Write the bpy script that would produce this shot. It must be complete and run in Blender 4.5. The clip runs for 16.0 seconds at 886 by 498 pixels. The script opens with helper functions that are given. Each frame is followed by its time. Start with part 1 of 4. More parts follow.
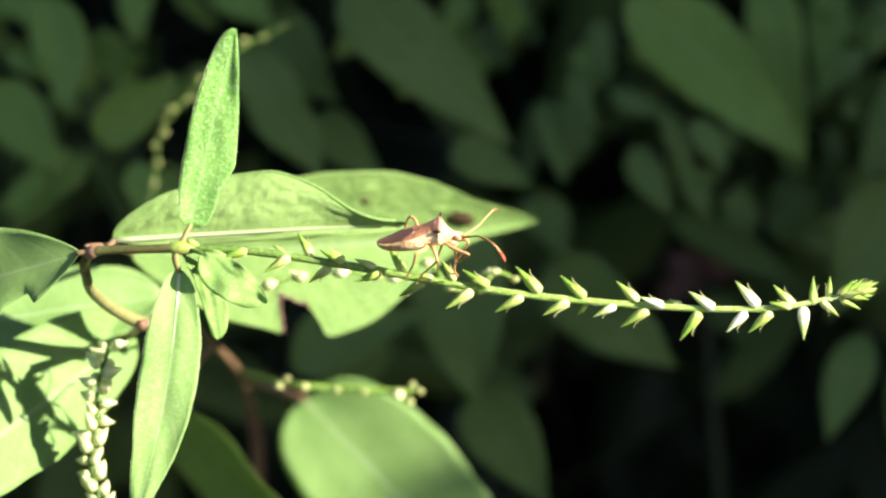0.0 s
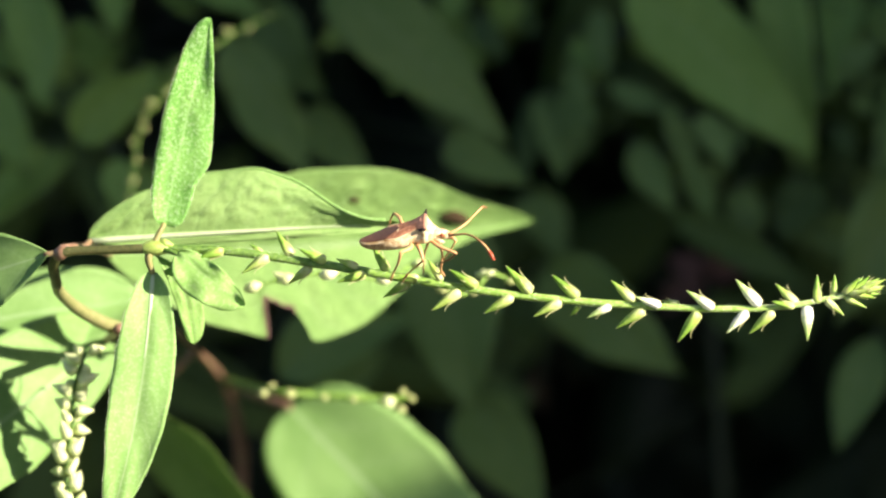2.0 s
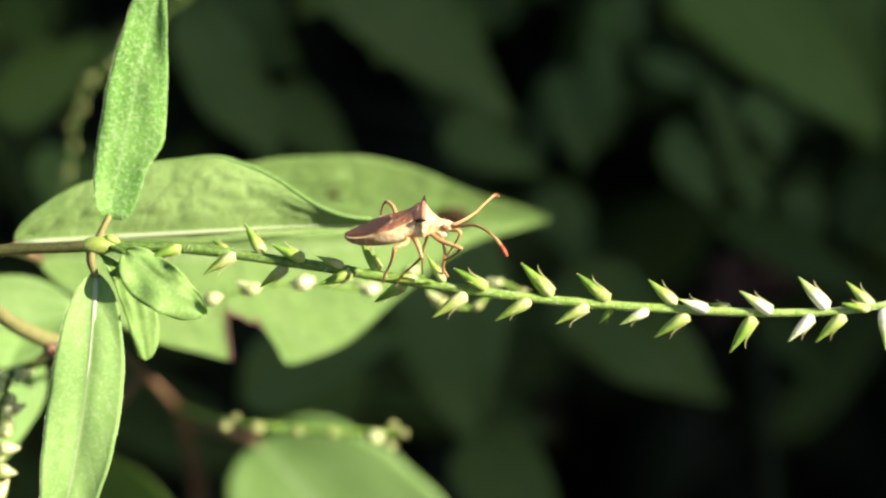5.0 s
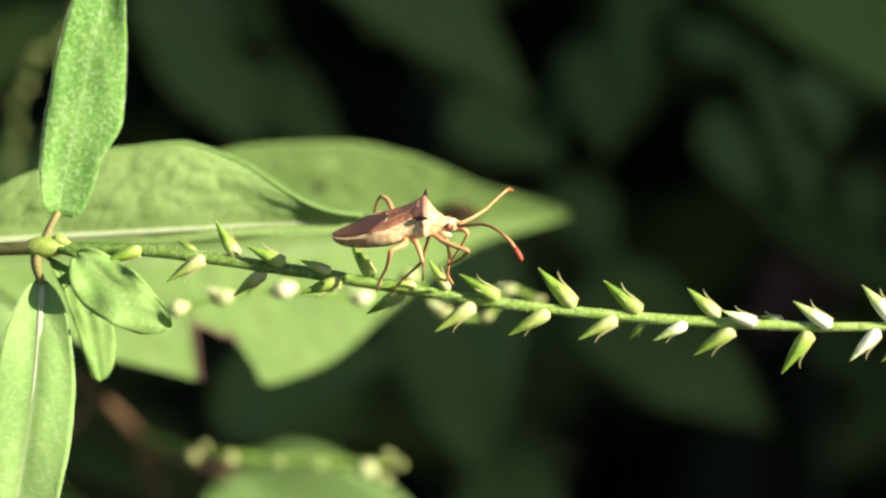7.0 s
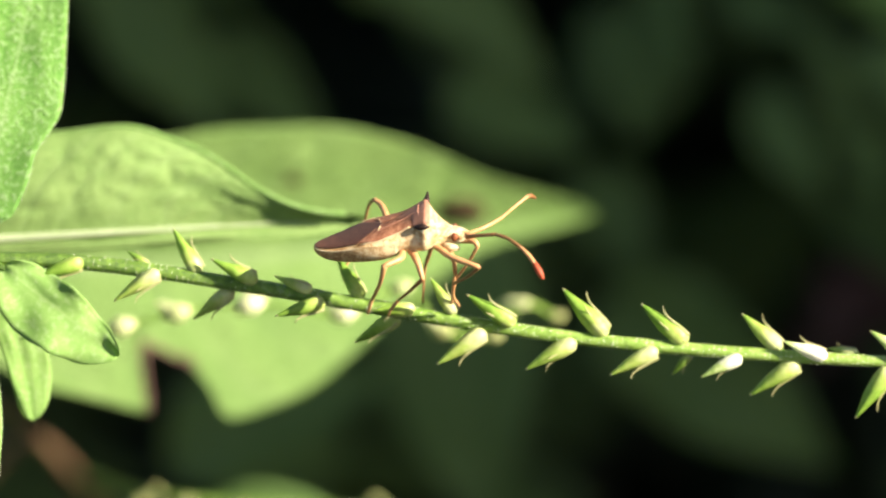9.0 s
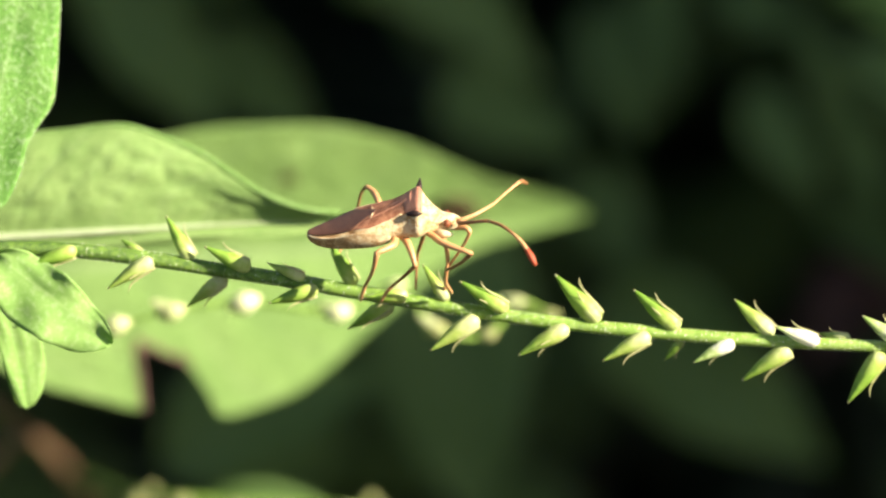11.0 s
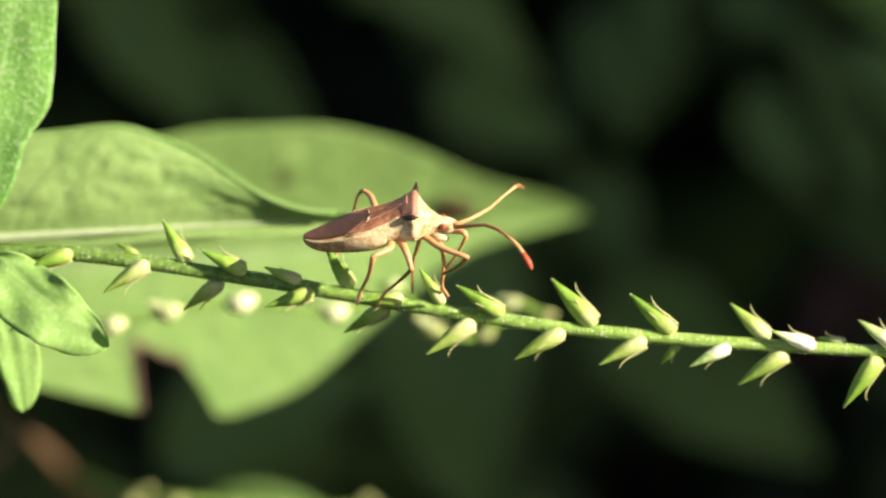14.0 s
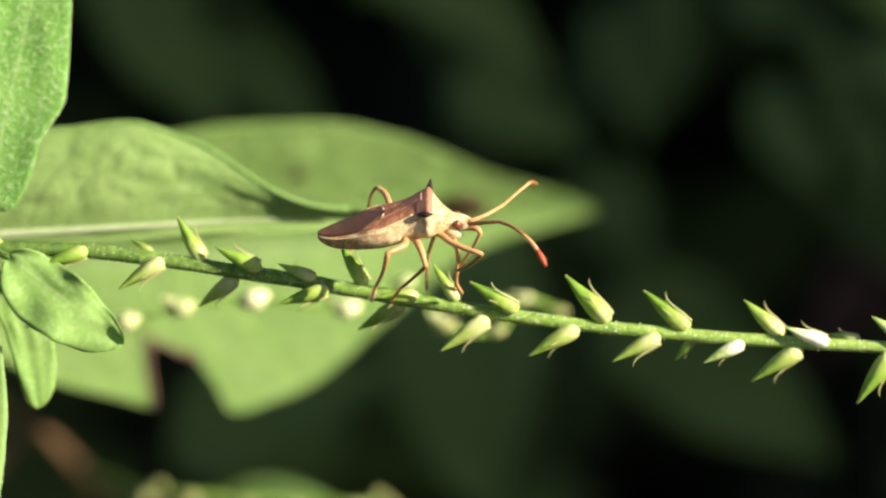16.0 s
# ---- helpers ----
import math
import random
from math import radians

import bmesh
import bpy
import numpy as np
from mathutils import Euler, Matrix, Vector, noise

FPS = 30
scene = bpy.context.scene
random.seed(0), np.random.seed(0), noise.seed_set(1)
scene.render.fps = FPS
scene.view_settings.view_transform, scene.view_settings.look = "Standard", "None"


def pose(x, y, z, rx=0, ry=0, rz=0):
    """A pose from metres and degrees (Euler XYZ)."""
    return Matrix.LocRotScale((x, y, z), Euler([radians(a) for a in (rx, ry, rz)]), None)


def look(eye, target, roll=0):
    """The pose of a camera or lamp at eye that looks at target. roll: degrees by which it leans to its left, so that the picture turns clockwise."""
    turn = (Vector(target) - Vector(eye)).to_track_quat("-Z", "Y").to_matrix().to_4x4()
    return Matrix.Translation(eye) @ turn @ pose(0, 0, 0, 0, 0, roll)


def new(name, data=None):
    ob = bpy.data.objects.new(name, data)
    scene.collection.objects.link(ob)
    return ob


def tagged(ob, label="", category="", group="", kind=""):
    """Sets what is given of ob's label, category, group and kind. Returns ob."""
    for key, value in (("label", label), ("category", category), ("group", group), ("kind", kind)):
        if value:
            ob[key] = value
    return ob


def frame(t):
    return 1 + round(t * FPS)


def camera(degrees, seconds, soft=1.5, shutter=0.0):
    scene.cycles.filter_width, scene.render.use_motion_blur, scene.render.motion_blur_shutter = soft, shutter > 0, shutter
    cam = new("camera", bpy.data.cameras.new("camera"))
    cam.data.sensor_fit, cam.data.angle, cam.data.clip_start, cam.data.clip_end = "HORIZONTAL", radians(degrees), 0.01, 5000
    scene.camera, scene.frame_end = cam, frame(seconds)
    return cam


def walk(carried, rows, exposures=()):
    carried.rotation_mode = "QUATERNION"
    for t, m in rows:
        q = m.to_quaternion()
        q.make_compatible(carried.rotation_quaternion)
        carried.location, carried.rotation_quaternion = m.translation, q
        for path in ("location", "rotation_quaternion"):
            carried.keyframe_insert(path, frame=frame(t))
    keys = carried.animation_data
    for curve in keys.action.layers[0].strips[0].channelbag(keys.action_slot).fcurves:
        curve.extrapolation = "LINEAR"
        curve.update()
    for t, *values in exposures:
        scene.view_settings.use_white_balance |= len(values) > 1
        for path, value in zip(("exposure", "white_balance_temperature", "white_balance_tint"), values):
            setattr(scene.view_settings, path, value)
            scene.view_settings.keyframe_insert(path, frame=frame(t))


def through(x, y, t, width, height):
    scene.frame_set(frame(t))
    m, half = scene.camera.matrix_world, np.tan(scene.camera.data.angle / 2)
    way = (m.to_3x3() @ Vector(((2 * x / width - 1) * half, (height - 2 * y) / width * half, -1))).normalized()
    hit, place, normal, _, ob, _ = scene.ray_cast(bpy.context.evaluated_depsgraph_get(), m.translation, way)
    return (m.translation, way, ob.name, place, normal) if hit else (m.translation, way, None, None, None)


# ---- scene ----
cam = camera(2.0, 16.0, soft=2.3)

MM = 0.001
# everything is laid out in millimetres about the flowering stalk: x along the stalk, y away from the camera, z up the picture;
# that layout leans 30 degrees, for the camera looks down on the plant from about a metre up
HOME = Matrix.Translation((0, 0, 0.5)) @ Matrix.Rotation(radians(-30), 4, "X")


def at(x, y, z):
    return HOME @ Matrix.Translation((x * MM, y * MM, z * MM))


CAMERA_ROWS = [  # seconds, x, y, z
    (0, -0.69, -3019.5, -0.68),
    (0.5, -0.42, -3030, -0.7),
    (1, 0, -3055.1, -0.7),
    (1.5, 0.26, -3005.8, -0.64),
    (2, 0.21, -2880.5, -0.61),
    (2.5, 0.26, -2753.2, -0.67),
    (3, 0.33, -2650.4, -0.62),
    (3.5, 0.39, -2575.3, -0.47),
    (4, 0.44, -2523.5, -0.31),
    (6.5, 0.29, -2133.1, -0.16),
    (7, 0.15, -2047.3, -0.08),
    (7.5, -0.02, -1956.3, 0.04),
    (8, -0.03, -1856.3, 0.2),
    (8.5, 0.01, -1774.1, 0.18),
    (9, 0.21, -1694.6, 0.31),
    (11.5, 0.79, -1698.6, 0.22),
    (12, 0.96, -1690.1, 0.07),
    (12.5, 0.63, -1686.2, 0.12),
    (13, 0.72, -1675.4, 0.05),
    (13.5, 0.59, -1678, 0.07),
    (14, 0.84, -1697.8, 0.26),
    (14.5, 0.6, -1694.4, 0.07),
    (15, 0.24, -1690.6, -0.19),
    (15.5, -0.09, -1703.9, 0.14),
    (16, 0, -1701.6, 0),
]
SWAY_ROWS = [  # seconds, x, z and turn in degrees of the stalk and the bug on it in the breeze
    (0, -0.07, -1.02, 0.05),
    (0.5, -0.26, -0.87, -0.08),
    (1, -0.67, -0.76, -0.21),
    (1.5, -1.01, -0.68, -0.36),
    (2, -0.76, -0.79, -0.3),
    (2.5, -0.82, -1.19, 0.02),
    (3, -0.51, -1.2, -0.02),
    (3.5, -0.66, -0.95, -0.1),
    (4, -0.58, -0.27, -0.39),
    (6.5, -0.01, 0.26, -0.93),
    (7, -0.23, 0.03, -0.7),
    (7.5, -0.48, -0.24, -0.64),
    (8, -0.34, -0.41, -0.4),
    (8.5, -0.19, -0.64, -0.19),
    (9, 0.13, -0.6, -0.25),
    (11.5, 0.04, 0.29, -0.47),
    (12, -0.16, -0.16, -0.46),
    (12.5, -0.91, -0.3, -0.44),
    (13, -0.74, -0.49, -0.47),
    (13.5, -0.65, -0.39, -0.38),
    (14, 0.02, -0.01, -0.38),
    (14.5, 0.03, -0.2, -0.56),
    (15, -0.24, -0.5, -0.61),
    (15.5, -0.48, 0.1, -0.44),
    (16, 0.13, -0.06, -0.43),
]
FEELER_ROWS = [  # seconds and turn in degrees of the bug's raised antenna at its socket, plus is down
    (0, -7.7), (0.5, -9), (1, -7), (1.5, -5.5), (2, -6), (2.5, -5.9), (3, -6.4), (3.5, -5.1), (4, -2.5), (6.5, -2.5), (7, -2), (7.5, -0.6), (8, -2), (8.5, -1.2),
    (9, 0.9), (11.5, 0), (12, 0.4), (12.5, 3), (13, 2.6), (13.5, -0.4), (14, 0.4), (14.5, 3.8), (15, 3), (15.5, -0.4), (16, 0)]
walk(cam, [(t, at(x, y, z) @ pose(0, 0, 0, 90, 0, 0)) for t, x, y, z in CAMERA_ROWS],
     exposures=[(0, 1.74, 6600, 15), (2, 1.66, 6650, 15), (4, 1.49, 6800, 15), (6.5, 1.21, 6850, 15), (9, 1.45, 6900, 15), (11.5, 1.46, 6950, 15), (12.5, 1.36, 7000, 15), (14.5, 1.2, 7000, 15), (16, 1.1, 7000, 15)])
cam.data.dof.use_dof = True
cam.data.dof.aperture_fstop = 20

# ---- light ----
SUN_WAY = (HOME.to_3x3() @ Vector((0.815, -0.47, 0.335))).normalized()
world = bpy.data.worlds.new("sky")
world.use_nodes = True
scene.world = world
sky = world.node_tree.nodes.new("ShaderNodeTexSky")
sky.sky_type, sky.sun_disc = "NISHITA", False
sky.sun_elevation = math.asin(SUN_WAY.z)
sky.sun_rotation = math.atan2(SUN_WAY.x, SUN_WAY.y)
background = world.node_tree.nodes["Background"]
background.inputs["Strength"].default_value = 0.05
world.node_tree.links.new(sky.outputs[0], background.inputs["Color"])
lamp = bpy.data.lights.new("sun", "SUN")
lamp.energy, lamp.angle, lamp.color = 5.0, radians(0.5), (1.0, 0.94, 0.80)
sun = new("sun", lamp)
sun.matrix_world = look(SUN_WAY * 3, (0, 0, 0))


# ---- materials ----
def material(name, rough=0.5, spec=0.4):
    m = bpy.data.materials.new(name)
    m.use_nodes = True
    n, l = m.node_tree.nodes, m.node_tree.links
    b = n["Principled BSDF"]
    b.inputs["Roughness"].default_value = rough
    b.inputs["Specular IOR Level"].default_value = spec
    return m, n, l, b


def ramp(n, stops):
    r = n.new("ShaderNodeValToRGB")
    while len(r.color_ramp.elements) < len(stops):
        r.color_ramp.elements.new(0.5)
    for e, (p, c) in zip(r.color_ramp.elements, stops):
        e.position, e.color = p, (*c, 1)
    return r


def noise_tex(n, l, size, detail=4, rough=0.6, coord=None):
    """Noise whose blotches are about `size` millimetres wide."""
    t = n.new("ShaderNodeTexNoise")
    t.inputs["Scale"].default_value = 1 / (size * MM)
    t.inputs["Detail"].default_value, t.inputs["Roughness"].default_value = detail, rough
    if coord is None:
        coord = n.new("ShaderNodeTexCoord").outputs["Object"]
    l.new(coord, t.inputs["Vector"])
    return t


def math_node(n, l, op, a, b=None, c=None):
    x = n.new("ShaderNodeMath")
    x.operation = op
    for i, v in enumerate((a, b, c)):
        if v is None:
            continue
        if isinstance(v, (int, float)):
            x.inputs[i].default_value = v
        else:
            l.new(v, x.inputs[i])
    return x.outputs[0]


def mix(n, l, fac, a, b, mode="MIX"):
    x = n.new("ShaderNodeMix")
    x.data_type, x.blend_type = "RGBA", mode
    for sock, v in ((x.inputs[0], fac), (x.inputs[6], a), (x.inputs[7], b)):
        if isinstance(v, (int, float)):
            sock.default_value = v
        elif isinstance(v, tuple):
            sock.default_value = (*v, 1)
        else:
            l.new(v, sock)
    return x.outputs[2]


def leaf_material(name, dark, light, vein, grain=1.2, pairs=9, through=0.3, rough=0.55, relief=0.35, speck=0.0, deep=0.3, veins=1.0):
    """A leaf blade: mottled green, a pale midrib, sunken side veins that arch to the tip, light coming through."""
    m, n, l, b = material(name, rough, 0.22)
    uv = n.new("ShaderNodeUVMap")
    sep = n.new("ShaderNodeSeparateXYZ")
    l.new(uv.outputs[0], sep.inputs[0])
    u, v = sep.outputs[0], math_node(n, l, "ABSOLUTE", math_node(n, l, "SUBTRACT", sep.outputs[1], 0.5))
    v = math_node(n, l, "MULTIPLY", v, 2.0)
    wob = noise_tex(n, l, 6, 2)
    arch = math_node(n, l, "SUBTRACT", u, math_node(n, l, "MULTIPLY", math_node(n, l, "POWER", v, 1.5), 0.16))
    arch = math_node(n, l, "ADD", arch, math_node(n, l, "MULTIPLY", wob.outputs[0], 0.11))
    wavev = math_node(n, l, "SINE", math_node(n, l, "MULTIPLY", arch, 6.2832 * pairs))
    side = math_node(n, l, "POWER", math_node(n, l, "MULTIPLY_ADD", wavev, 0.5, 0.5), 10.0)
    rib = n.new("ShaderNodeMapRange")
    rib.inputs[1].default_value, rib.inputs[2].default_value = 0.06, 0.01
    l.new(v, rib.inputs[0])
    big, fine = noise_tex(n, l, grain * 6, 3), noise_tex(n, l, grain * 0.5, 5, 0.7)
    tone = mix(n, l, math_node(n, l, "MULTIPLY_ADD", math_node(n, l, "ADD", big.outputs[0], fine.outputs[0]), 1.6, -1.1), dark, light)
    tone = mix(n, l, math_node(n, l, "MULTIPLY", side, 0.10 * veins), tone, vein)
    tone = mix(n, l, math_node(n, l, "MULTIPLY", rib.outputs[0], 0.6), tone, vein)
    if speck:
        sp = noise_tex(n, l, 0.35, 2, 0.5)
        r = ramp(n, [(0.52, (0, 0, 0)), (0.66, (1, 1, 1))])
        l.new(sp.outputs[0], r.inputs[0])
        tone = mix(n, l, math_node(n, l, "MULTIPLY", r.outputs[0], speck), tone, (0.62, 0.72, 0.5))
    l.new(tone, b.inputs["Base Color"])
    swell = math_node(n, l, "MULTIPLY", math_node(n, l, "SUBTRACT", big.outputs[0], math_node(n, l, "MULTIPLY", side, 0.12 * veins)), 1.0)
    h = math_node(n, l, "MULTIPLY_ADD", fine.outputs[0], 0.35, swell)
    bump = n.new("ShaderNodeBump")
    bump.inputs["Strength"].default_value, bump.inputs["Distance"].default_value = relief, deep * MM
    l.new(h, bump.inputs["Height"])
    l.new(bump.outputs[0], b.inputs["Normal"])
    tr = n.new("ShaderNodeBsdfTranslucent")
    l.new(mix(n, l, 1.0, tone, (1.0, 1.0, 0.45), "MULTIPLY"), tr.inputs[0])
    sh = n.new("ShaderNodeMixShader")
    sh.inputs[0].default_value = through
    l.new(b.outputs[0], sh.inputs[1])
    l.new(tr.outputs[0], sh.inputs[2])
    l.new(sh.outputs[0], n["Material Output"].inputs[0])
    return m


def mottled(name, colours, size, rough=0.5, relief=0.3, spec=0.4, depth=0.1, through=0.0, gain=1.5, drift=0.0):
    """Blotches of two or three colours at two scales, with matching relief."""
    m, n, l, b = material(name, rough, spec)
    big, fine = noise_tex(n, l, size, 4), noise_tex(n, l, size * 0.2, 4, 0.7)
    f = math_node(n, l, "MULTIPLY_ADD", math_node(n, l, "ADD", big.outputs[0], fine.outputs[0]), gain, 0.5 - gain)
    if drift:  # paler along x, to the head or the stalk's tip
        sep = n.new("ShaderNodeSeparateXYZ")
        l.new(n.new("ShaderNodeTexCoord").outputs["Object"], sep.inputs[0])
        f = math_node(n, l, "ADD", f, math_node(n, l, "MULTIPLY_ADD", sep.outputs[0], drift / MM, drift * 2.2))
    r = ramp(n, [(i / (len(colours) - 1), c) for i, c in enumerate(colours)])
    l.new(f, r.inputs[0])
    l.new(r.outputs[0], b.inputs["Base Color"])
    bump = n.new("ShaderNodeBump")
    bump.inputs["Strength"].default_value, bump.inputs["Distance"].default_value = relief, depth * MM
    l.new(fine.outputs[0], bump.inputs["Height"])
    l.new(bump.outputs[0], b.inputs["Normal"])
    if through:
        tr = n.new("ShaderNodeBsdfTranslucent")
        l.new(r.outputs[0], tr.inputs[0])
        sh = n.new("ShaderNodeMixShader")
        sh.inputs[0].default_value = through
        l.new(b.outputs[0], sh.inputs[1])
        l.new(tr.outputs[0], sh.inputs[2])
        l.new(sh.outputs[0], n["Material Output"].inputs[0])
    return m


def floret_material(name, stops):
    m, n, l, b = material(name, 0.42, 0.3)
    tc = n.new("ShaderNodeTexCoord")
    sep = n.new("ShaderNodeSeparateXYZ")
    l.new(tc.outputs["Object"], sep.inputs[0])
    along = math_node(n, l, "MULTIPLY", sep.outputs[0], 1 / (3.1 * MM))
    nz = noise_tex(n, l, 0.5, 3)
    info = n.new("ShaderNodeObjectInfo")
    f = math_node(n, l, "ADD", along, math_node(n, l, "MULTIPLY_ADD", nz.outputs[0], 0.9, -0.45))
    f = math_node(n, l, "ADD", f, math_node(n, l, "MULTIPLY_ADD", info.outputs["Random"], 0.6, -0.36))
    r = ramp(n, stops)
    l.new(f, r.inputs[0])
    l.new(r.outputs[0], b.inputs["Base Color"])
    bump = n.new("ShaderNodeBump")
    bump.inputs["Strength"].default_value, bump.inputs["Distance"].default_value = 0.3, 0.1 * MM
    l.new(nz.outputs[0], bump.inputs["Height"])
    l.new(bump.outputs[0], b.inputs["Normal"])
    tr = n.new("ShaderNodeBsdfTranslucent")
    l.new(r.outputs[0], tr.inputs[0])
    sh = n.new("ShaderNodeMixShader")
    sh.inputs[0].default_value = 0.22
    l.new(b.outputs[0], sh.inputs[1])
    l.new(tr.outputs[0], sh.inputs[2])
    l.new(sh.outputs[0], n["Material Output"].inputs[0])
    return m


LEAF_NEAR = leaf_material("young_leaf", (0.12, 0.32, 0.05), (0.25, 0.47, 0.12), (0.32, 0.50, 0.19), 0.7, 8, 0.28, 0.65, 1.0, 0.24, deep=0.5, veins=0.4)
LEAF_LOW = leaf_material("young_leaf_smooth", (0.205, 0.385, 0.095), (0.30, 0.48, 0.155), (0.44, 0.56, 0.28), 1.4, 9, 0.3, 0.7, 0.25, 0.12)
LEAF_BACK = leaf_material("broad_leaf", (0.20, 0.345, 0.094), (0.312, 0.458, 0.152), (0.36, 0.48, 0.24), 1.1, 11, 0.25, 0.6, 0.45, deep=0.6)
# darker green than broad_leaf, for the leaf behind it
LEAF_REAR = leaf_material("rear_broad_leaf", (0.135, 0.252, 0.062), (0.23, 0.365, 0.108), (0.29, 0.40, 0.19), 0.75, 8, 0.25, 0.6, 0.8, deep=0.8)
LEAF_SIDE = leaf_material("side_leaf", (0.145, 0.28, 0.07), (0.23, 0.37, 0.12), (0.32, 0.44, 0.22), 1.0, 7, 0.25, 0.6, 0.4, deep=0.15)
# one background foliage green at three brightnesses: the depth of shade is in the colour
LEAF_SHADE_MID = leaf_material("shade_leaf_mid", (0.10, 0.175, 0.040), (0.172, 0.25, 0.066), (0.19, 0.26, 0.095), 3.0, 7, 0.2, 0.5, 0.4)
LEAF_SHADE_DIM = leaf_material("shade_leaf_dim", (0.06, 0.108, 0.024), (0.10, 0.155, 0.04), (0.12, 0.17, 0.055), 3.0, 7, 0.2, 0.5, 0.4)
LEAF_SHADE_BRIGHT = leaf_material("shade_leaf_bright", (0.155, 0.28, 0.05), (0.245, 0.375, 0.09), (0.265, 0.385, 0.12), 2.0, 7, 0.25, 0.5, 0.4)
# near-black green: the deep shade between the plants is put into this colour
LEAF_SHADE_DEEP = leaf_material("deep_shade_undergrowth_leaf", (0.005, 0.012, 0.004), (0.011, 0.022, 0.006), (0.015, 0.028, 0.011), 4.0, 7, 0.1, 0.5, 0.4)
LEAF_YOUNG = leaf_material("youngest_leaf", (0.20, 0.385, 0.085), (0.32, 0.50, 0.15), (0.33, 0.50, 0.17), 1.4, 9, 0.32, 0.65, 0.3, 0.12, deep=0.3, veins=0.3)
RIB = mottled("pale_midrib", [(0.44, 0.55, 0.28), (0.62, 0.69, 0.46)], 1.5, 0.5, 0.3, through=0.2)
STEM = mottled("hairy_green_stem", [(0.03, 0.08, 0.01), (0.11, 0.215, 0.026), (0.225, 0.385, 0.05), (0.35, 0.49, 0.13)], 0.5, 0.5, 0.8, gain=1.3, drift=0.010)
NODE = mottled("pale_node", [(0.15, 0.25, 0.035), (0.29, 0.39, 0.075), (0.46, 0.53, 0.15)], 0.8, 0.45, 0.5)
PETIOLE = mottled("amber_petiole", [(0.13, 0.12, 0.04), (0.24, 0.21, 0.065), (0.34, 0.31, 0.12)], 0.8, 0.5, 0.4)
# brownish green, darkened further for the shade that falls on the stem
STEM_BROWN = mottled("woody_stem", [(0.03, 0.034, 0.01), (0.075, 0.08, 0.02), (0.15, 0.12, 0.05)], 1.2, 0.5, 0.5)
STEM_OLIVE = mottled("olive_stem", [(0.12, 0.13, 0.04), (0.21, 0.215, 0.08), (0.28, 0.21, 0.11)], 2.0, 0.5, 0.4)
# shade is put into this colour, so the added supporting stems sink into the gaps
STEM_SHADE_DARK = mottled("shade_dark_stem", [(0.015, 0.025, 0.01), (0.04, 0.05, 0.02)], 3, 0.6, 0.4)
STEM_RED = mottled("reddish_stem", [(0.12, 0.065, 0.04), (0.22, 0.12, 0.07), (0.22, 0.20, 0.08)], 2.5, 0.5, 0.4)
HAIR = mottled("pale_hair", [(0.62, 0.69, 0.46), (0.80, 0.84, 0.66)], 0.5, 0.5, 0.1)
TEPAL = floret_material("green_tepals", [(0.04, (0.64, 0.70, 0.31)), (0.3, (0.46, 0.59, 0.14)), (0.62, (0.29, 0.48, 0.07)), (1.0, (0.15, 0.31, 0.035))])
# pale bases, whitened further to carry the blown-out sun on these florets
TEPAL_PALE_SUNLIT = floret_material("pale_sunlit_tepals", [(0.1, (0.92, 0.92, 0.80)), (0.42, (0.88, 0.90, 0.68)), (0.66, (0.52, 0.66, 0.24)), (0.95, (0.24, 0.41, 0.08))])
BRACT = mottled("dry_bract", [(0.42, 0.43, 0.17), (0.62, 0.60, 0.32)], 0.6, 0.4, 0.2, through=0.3)
PALE_BUD = mottled("pale_bud", [(0.50, 0.60, 0.20), (0.84, 0.87, 0.52)], 1.0, 0.5, 0.2, through=0.3)
GREEN_BUD = mottled("green_bud", [(0.30, 0.38, 0.10), (0.60, 0.60, 0.28)], 1.0, 0.5, 0.2, through=0.3)
# whitened bud colour that holds the overexposed sun on two of the buds
SUN_WHITE_BUD = mottled("sun_white_bud", [(0.80, 0.84, 0.40), (0.90, 0.92, 0.58)], 0.6, 0.5, 0.2, through=0.15)
# brown soil taken almost to black, with the shade under the plants in its colour
SOIL = mottled("shade_dark_litter_soil", [(0.008, 0.007, 0.005), (0.018, 0.013, 0.009), (0.03, 0.021, 0.012)], 40, 0.9, 0.8, 0.1, 8)
DEAD = mottled("dead_leaf", [(0.10, 0.05, 0.04), (0.18, 0.09, 0.07)], 6, 0.7, 0.5)
WING = mottled("brown_forewing", [(0.20, 0.07, 0.035), (0.38, 0.155, 0.08), (0.54, 0.26, 0.145)], 0.4, 0.55, 0.6, 0.3, 0.05, gain=2.2)
MEMBRANE = mottled("dark_wing_membrane", [(0.085, 0.036, 0.02), (0.18, 0.08, 0.045)], 0.6, 0.45, 0.3, 0.4, 0.03)
RIM = mottled("pale_rim", [(0.74, 0.50, 0.24), (0.93, 0.78, 0.48)], 0.5, 0.5, 0.4)
TAN = mottled("granular_tan_cuticle", [(0.46, 0.21, 0.07), (0.72, 0.44, 0.18), (0.92, 0.74, 0.44)], 0.55, 0.5, 1.0, 0.4, 0.15, gain=3.0, drift=0.15)
CREAM = mottled("granular_cream_cuticle", [(0.60, 0.34, 0.12), (0.86, 0.65, 0.33), (0.95, 0.86, 0.60)], 0.5, 0.5, 1.0, 0.4, 0.2, gain=3.0)
PINK = mottled("reddish_pronotum", [(0.36, 0.15, 0.09), (0.52, 0.25, 0.16)], 0.4, 0.5, 0.8, 0.4, 0.06)
AMBER = mottled("amber_leg", [(0.50, 0.22, 0.08), (0.74, 0.42, 0.19)], 0.6, 0.4, 0.3, 0.5, 0.04)
